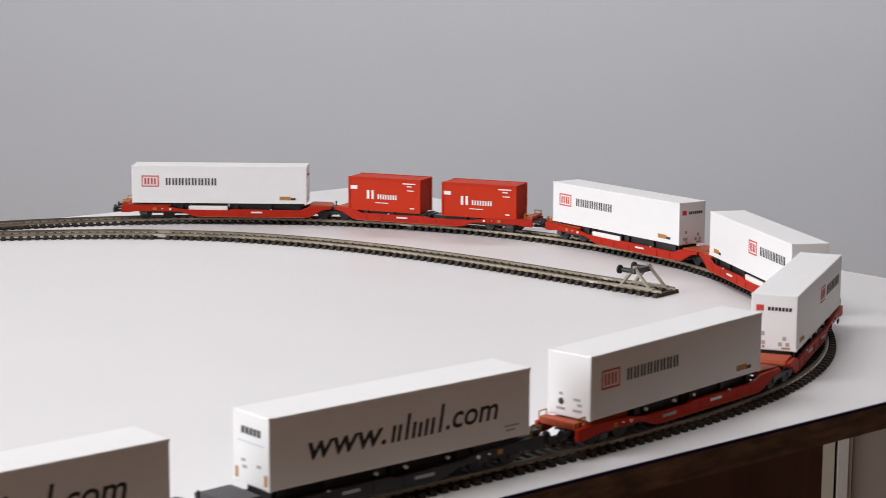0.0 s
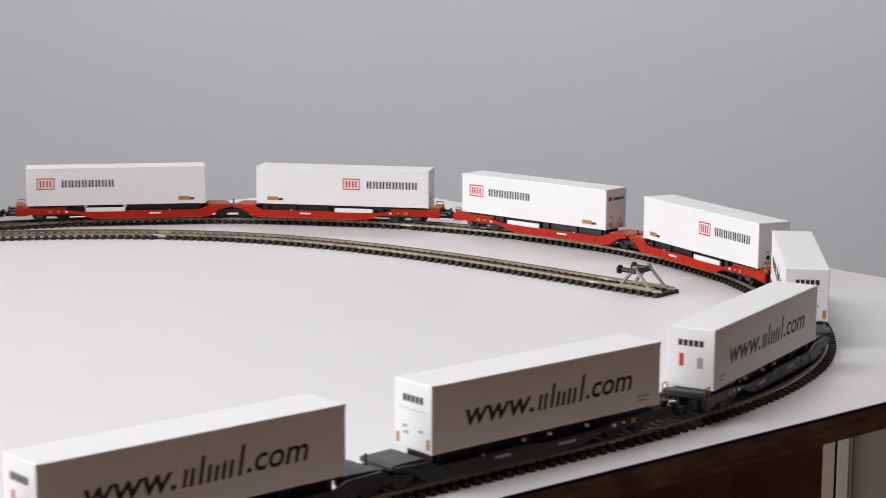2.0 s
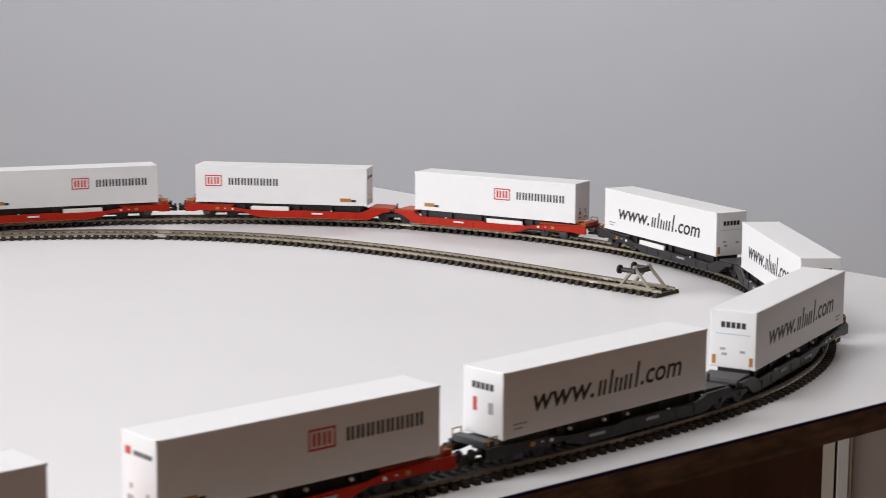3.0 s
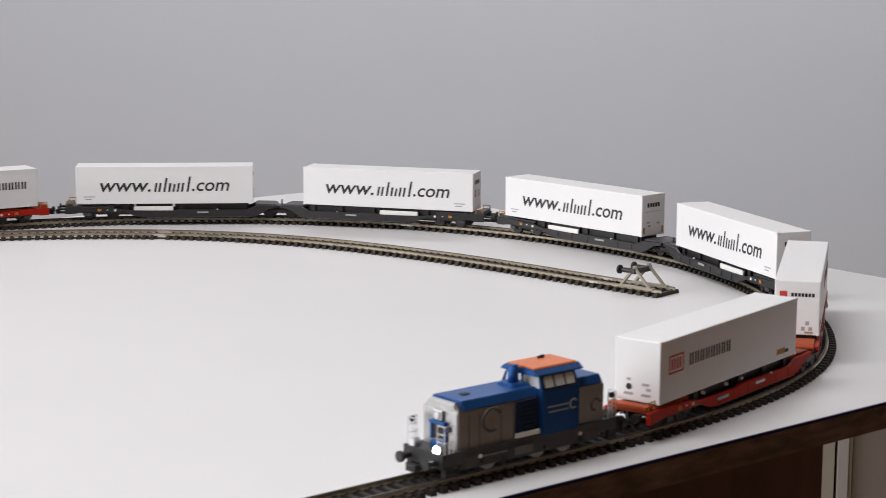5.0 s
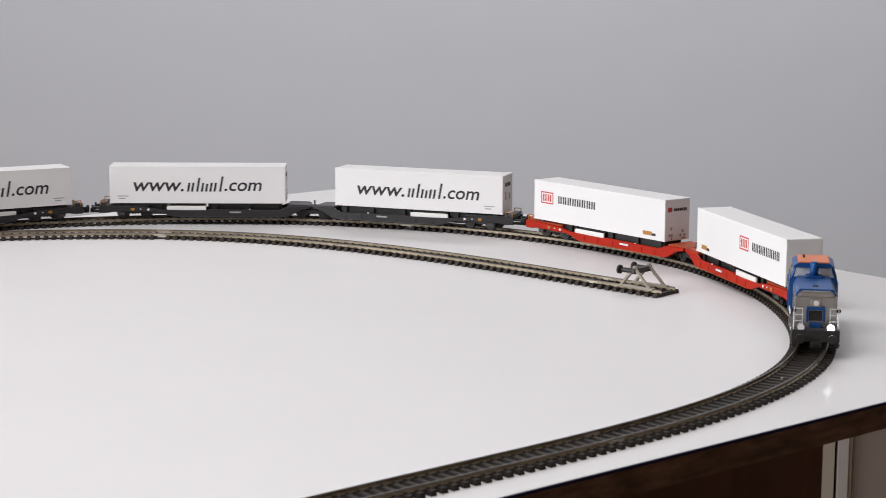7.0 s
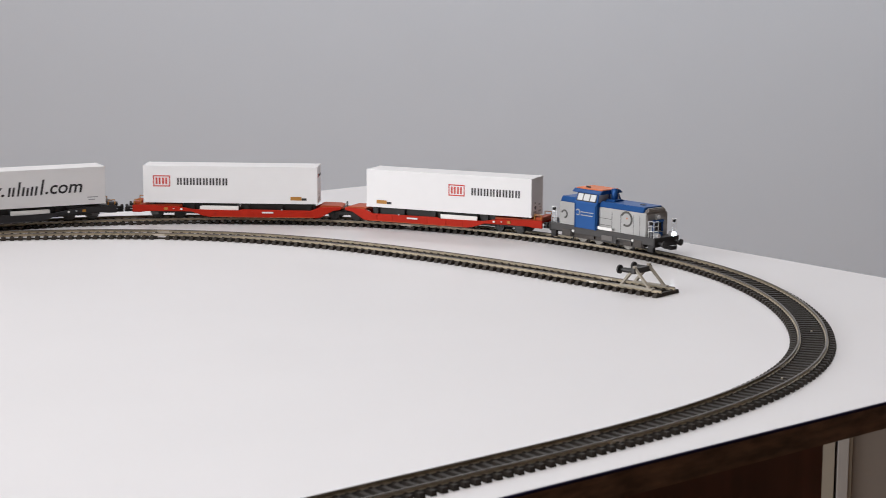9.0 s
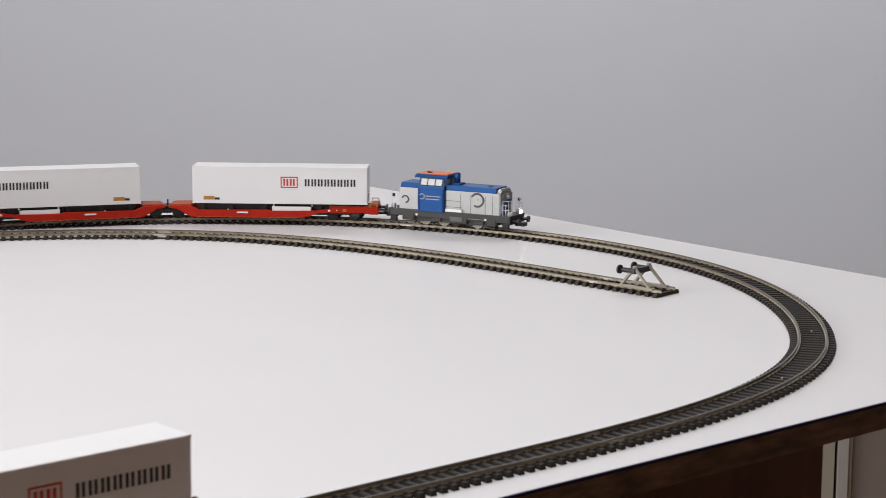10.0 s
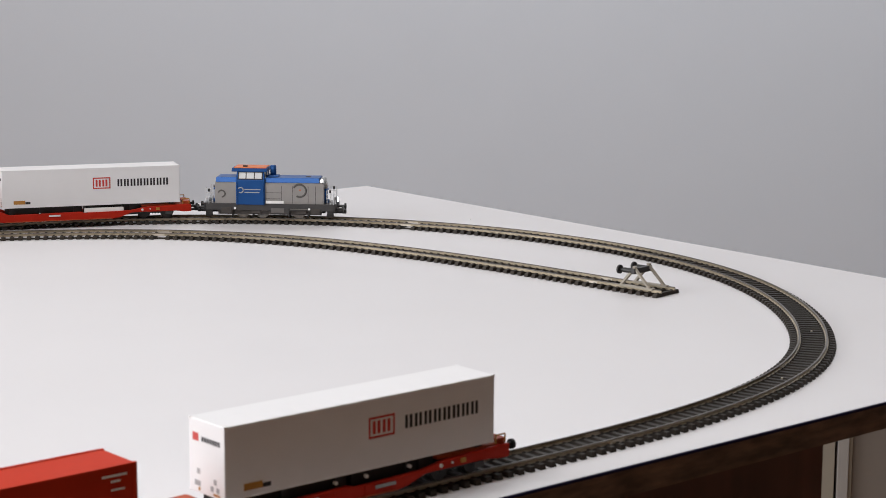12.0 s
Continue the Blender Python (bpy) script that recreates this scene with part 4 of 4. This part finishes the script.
        for y in (-0.0092, 0.0092):
            b = bmesh.new()
            rod(b, (xe - s * 0.0010, y, 0.0112), (xe - s * 0.0010, y, 0.0145), 0.0010, 8)
            rod(b, (xe - s * 0.0030, y, 0.0150), (xe + s * 0.0004, y, 0.0150), 0.0024, 14)
            lamp = part("headlight", b, M_FAINT, t, "round headlight")
            b = bmesh.new()
            rod(b, (xe + s * 0.0004, y, 0.0150), (xe + s * 0.0010, y, 0.0150), 0.0021, 14)
            part("lens", b, M_LAMP if s < 0 and y < 0 else M_LENS, lamp, "lit white lens" if s < 0 and y < 0 else "clear lens")
    for ob in t.children_recursive:
        ob.data.transform(Matrix.Diagonal((1.045, 1, 1, 1)))
    return t


RED_LABEL = "red model container wagon half with orange decks"
GREY_LABEL = "dark grey model container wagon half"
red_a = make_unit(M_RED, M_ORANGE, RED_LABEL, True)
red_b = make_unit(M_RED, M_ORANGE, RED_LABEL, False)
red_low = make_unit(M_RED, M_ORANGE, "red model container wagon half with a low deck", False, True)
grey_a = make_unit(M_GREY, M_GREYDECK, GREY_LABEL, True)
grey_b = make_unit(M_GREY, M_GREYDECK, GREY_LABEL, False)
UNITS = {1: red_a, 2: red_low, 4: red_b, 7: grey_a, 8: grey_b}
for k in (3, 5, 6, 11, 12):
    UNITS[k] = copy_thing(red_a if k % 2 else red_b, Matrix())
for k in (9, 10):
    UNITS[k] = copy_thing(grey_a if k % 2 else grey_b, Matrix())
LOADS = []                          # thing, unit, distance from the joint
logo_box, script_box, red_box = make_logo_container(), make_script_container(), make_red_container()
for k in (1, 3, 4, 5, 6, 11, 12):
    LOADS.append((logo_box if k == 1 else copy_thing(logo_box, Matrix()), k, HALF))
for k in (7, 8, 9, 10):
    LOADS.append((script_box if k == 7 else copy_thing(script_box, Matrix()), k, HALF))
LOADS.append((red_box, 2, HALF - 0.0515))
LOADS.append((copy_thing(red_box, Matrix()), 2, HALF + 0.0388))
LOCO = make_loco()
LOCO_BACK = 0.2695                  # from the last joint to the locomotive's middle

# way of the leading joint along the line, by the second
WAY = [(0, 0.218), (0.5, 0.3287), (1, 0.459), (1.5, 0.5838), (2, 0.7209), (2.5, 0.8457), (4.5, 1.3648), (5, 1.4916), (5.5, 1.5935), (6, 1.6923), (6.5, 1.7773), (8.5, 2.147), (9, 2.2457), (9.5, 2.3274), (10, 2.4112), (10.5, 2.4776), (11, 2.532), (11.5, 2.5657), (12, 2.5859)]


def way_at(t):
    """A smooth curve through the rows of WAY."""
    n = len(WAY)
    slope = []
    for i in range(n):
        a, b = WAY[max(i - 1, 0)], WAY[min(i + 1, n - 1)]
        slope.append((b[1] - a[1]) / (b[0] - a[0]))
    i = max(k for k in range(n - 1) if WAY[k][0] <= t or k == 0)
    (t0, s0), (t1, s1) = WAY[i], WAY[i + 1]
    d = t1 - t0
    u = (t - t0) / d
    return (2 * u**3 - 3 * u**2 + 1) * s0 + (u**3 - 2 * u**2 + u) * d * slope[i] + (-2 * u**3 + 3 * u**2) * s1 + (u**3 - u**2) * d * slope[i + 1]


def unit_pose(k, t):
    """The joint's place and the heading from it to the unit's outer bogie."""
    s = way_at(t) - PITCH * ((k - 1) // 2)
    a, b = on_line(s), on_line(s + (PIVOT if k % 2 else -PIVOT))
    return a, math.atan2(b.y - a.y, b.x - a.x), s


def place(p, h, z):
    return Matrix.Translation((p.x, p.y, z)) @ Matrix.Rotation(h, 4, "Z")


# ---- sleepers, each a piece in the open stretch of the line ----
count = round(LOOP / SLEEPER)
spots = []
for i in range(count):
    s = S_LOW + LOOP * i / count
    if abs(s - 0.149) < SLEEPER / 2:      # the gap at the rail joint
        continue
    spots.append((on_line(s), heading_at(s), -1.0 < s < 0.50 or s - LOOP > -1.0))
sleepers_of(MAIN, spots, sleeper_mesh(M_SLEEPER), M_SLEEPER)
n_sid = int(SIDING_LEN / SLEEPER)
sleepers_of(SIDING, [(*siding_spot(SIDING_START + 0.002 + i * SLEEPER), True) for i in range(n_sid) if abs(SIDING_START + 0.002 + i * SLEEPER - 0.4965) > SLEEPER / 2], sleeper_mesh(M_LIT_SLEEPER), M_LIT_SLEEPER)


def motions():
    times = [i / 10 for i in range(121)]
    for k, ob in UNITS.items():
        rows, outer, joint = [], [], []
        for t in times:
            p, h, s = unit_pose(k, t)
            rows.append((t, place(p, h, RAIL_TOP)))
            turn = heading_at(s + (PIVOT if k % 2 else -PIVOT)) - h
            outer.append((t, pose(PIVOT, 0, 0, 0, 0, (math.degrees(turn) + 90) % 180 - 90)))
            turn = heading_at(s) - h
            joint.append((t, pose(0, 0, 0, 0, 0, (math.degrees(turn) + 90) % 180 - 90)))
        walk(ob, rows)
        for c in ob.children:
            if c.name.startswith("bogie"):
                walk(c, outer)
            elif c.name.startswith("joint_bogie"):
                walk(c, joint)
    for ob, k, x in LOADS:
        rows = []
        for t in times:
            p, h, s = unit_pose(k, t)
            q = p + x * Vector((math.cos(h), math.sin(h), 0))
            rows.append((t, place(q, h, RAIL_TOP + (LOW_Z if k == 2 else LOAD_Z))))
        walk(ob, rows)
    rows = []
    for t in times:
        s = way_at(t) - 5 * PITCH - LOCO_BACK
        a, b = on_line(s - 0.025), on_line(s + 0.024)
        rows.append((t, place((a + b) / 2, math.atan2(b.y - a.y, b.x - a.x), RAIL_TOP)))
    walk(LOCO, rows)


motions()
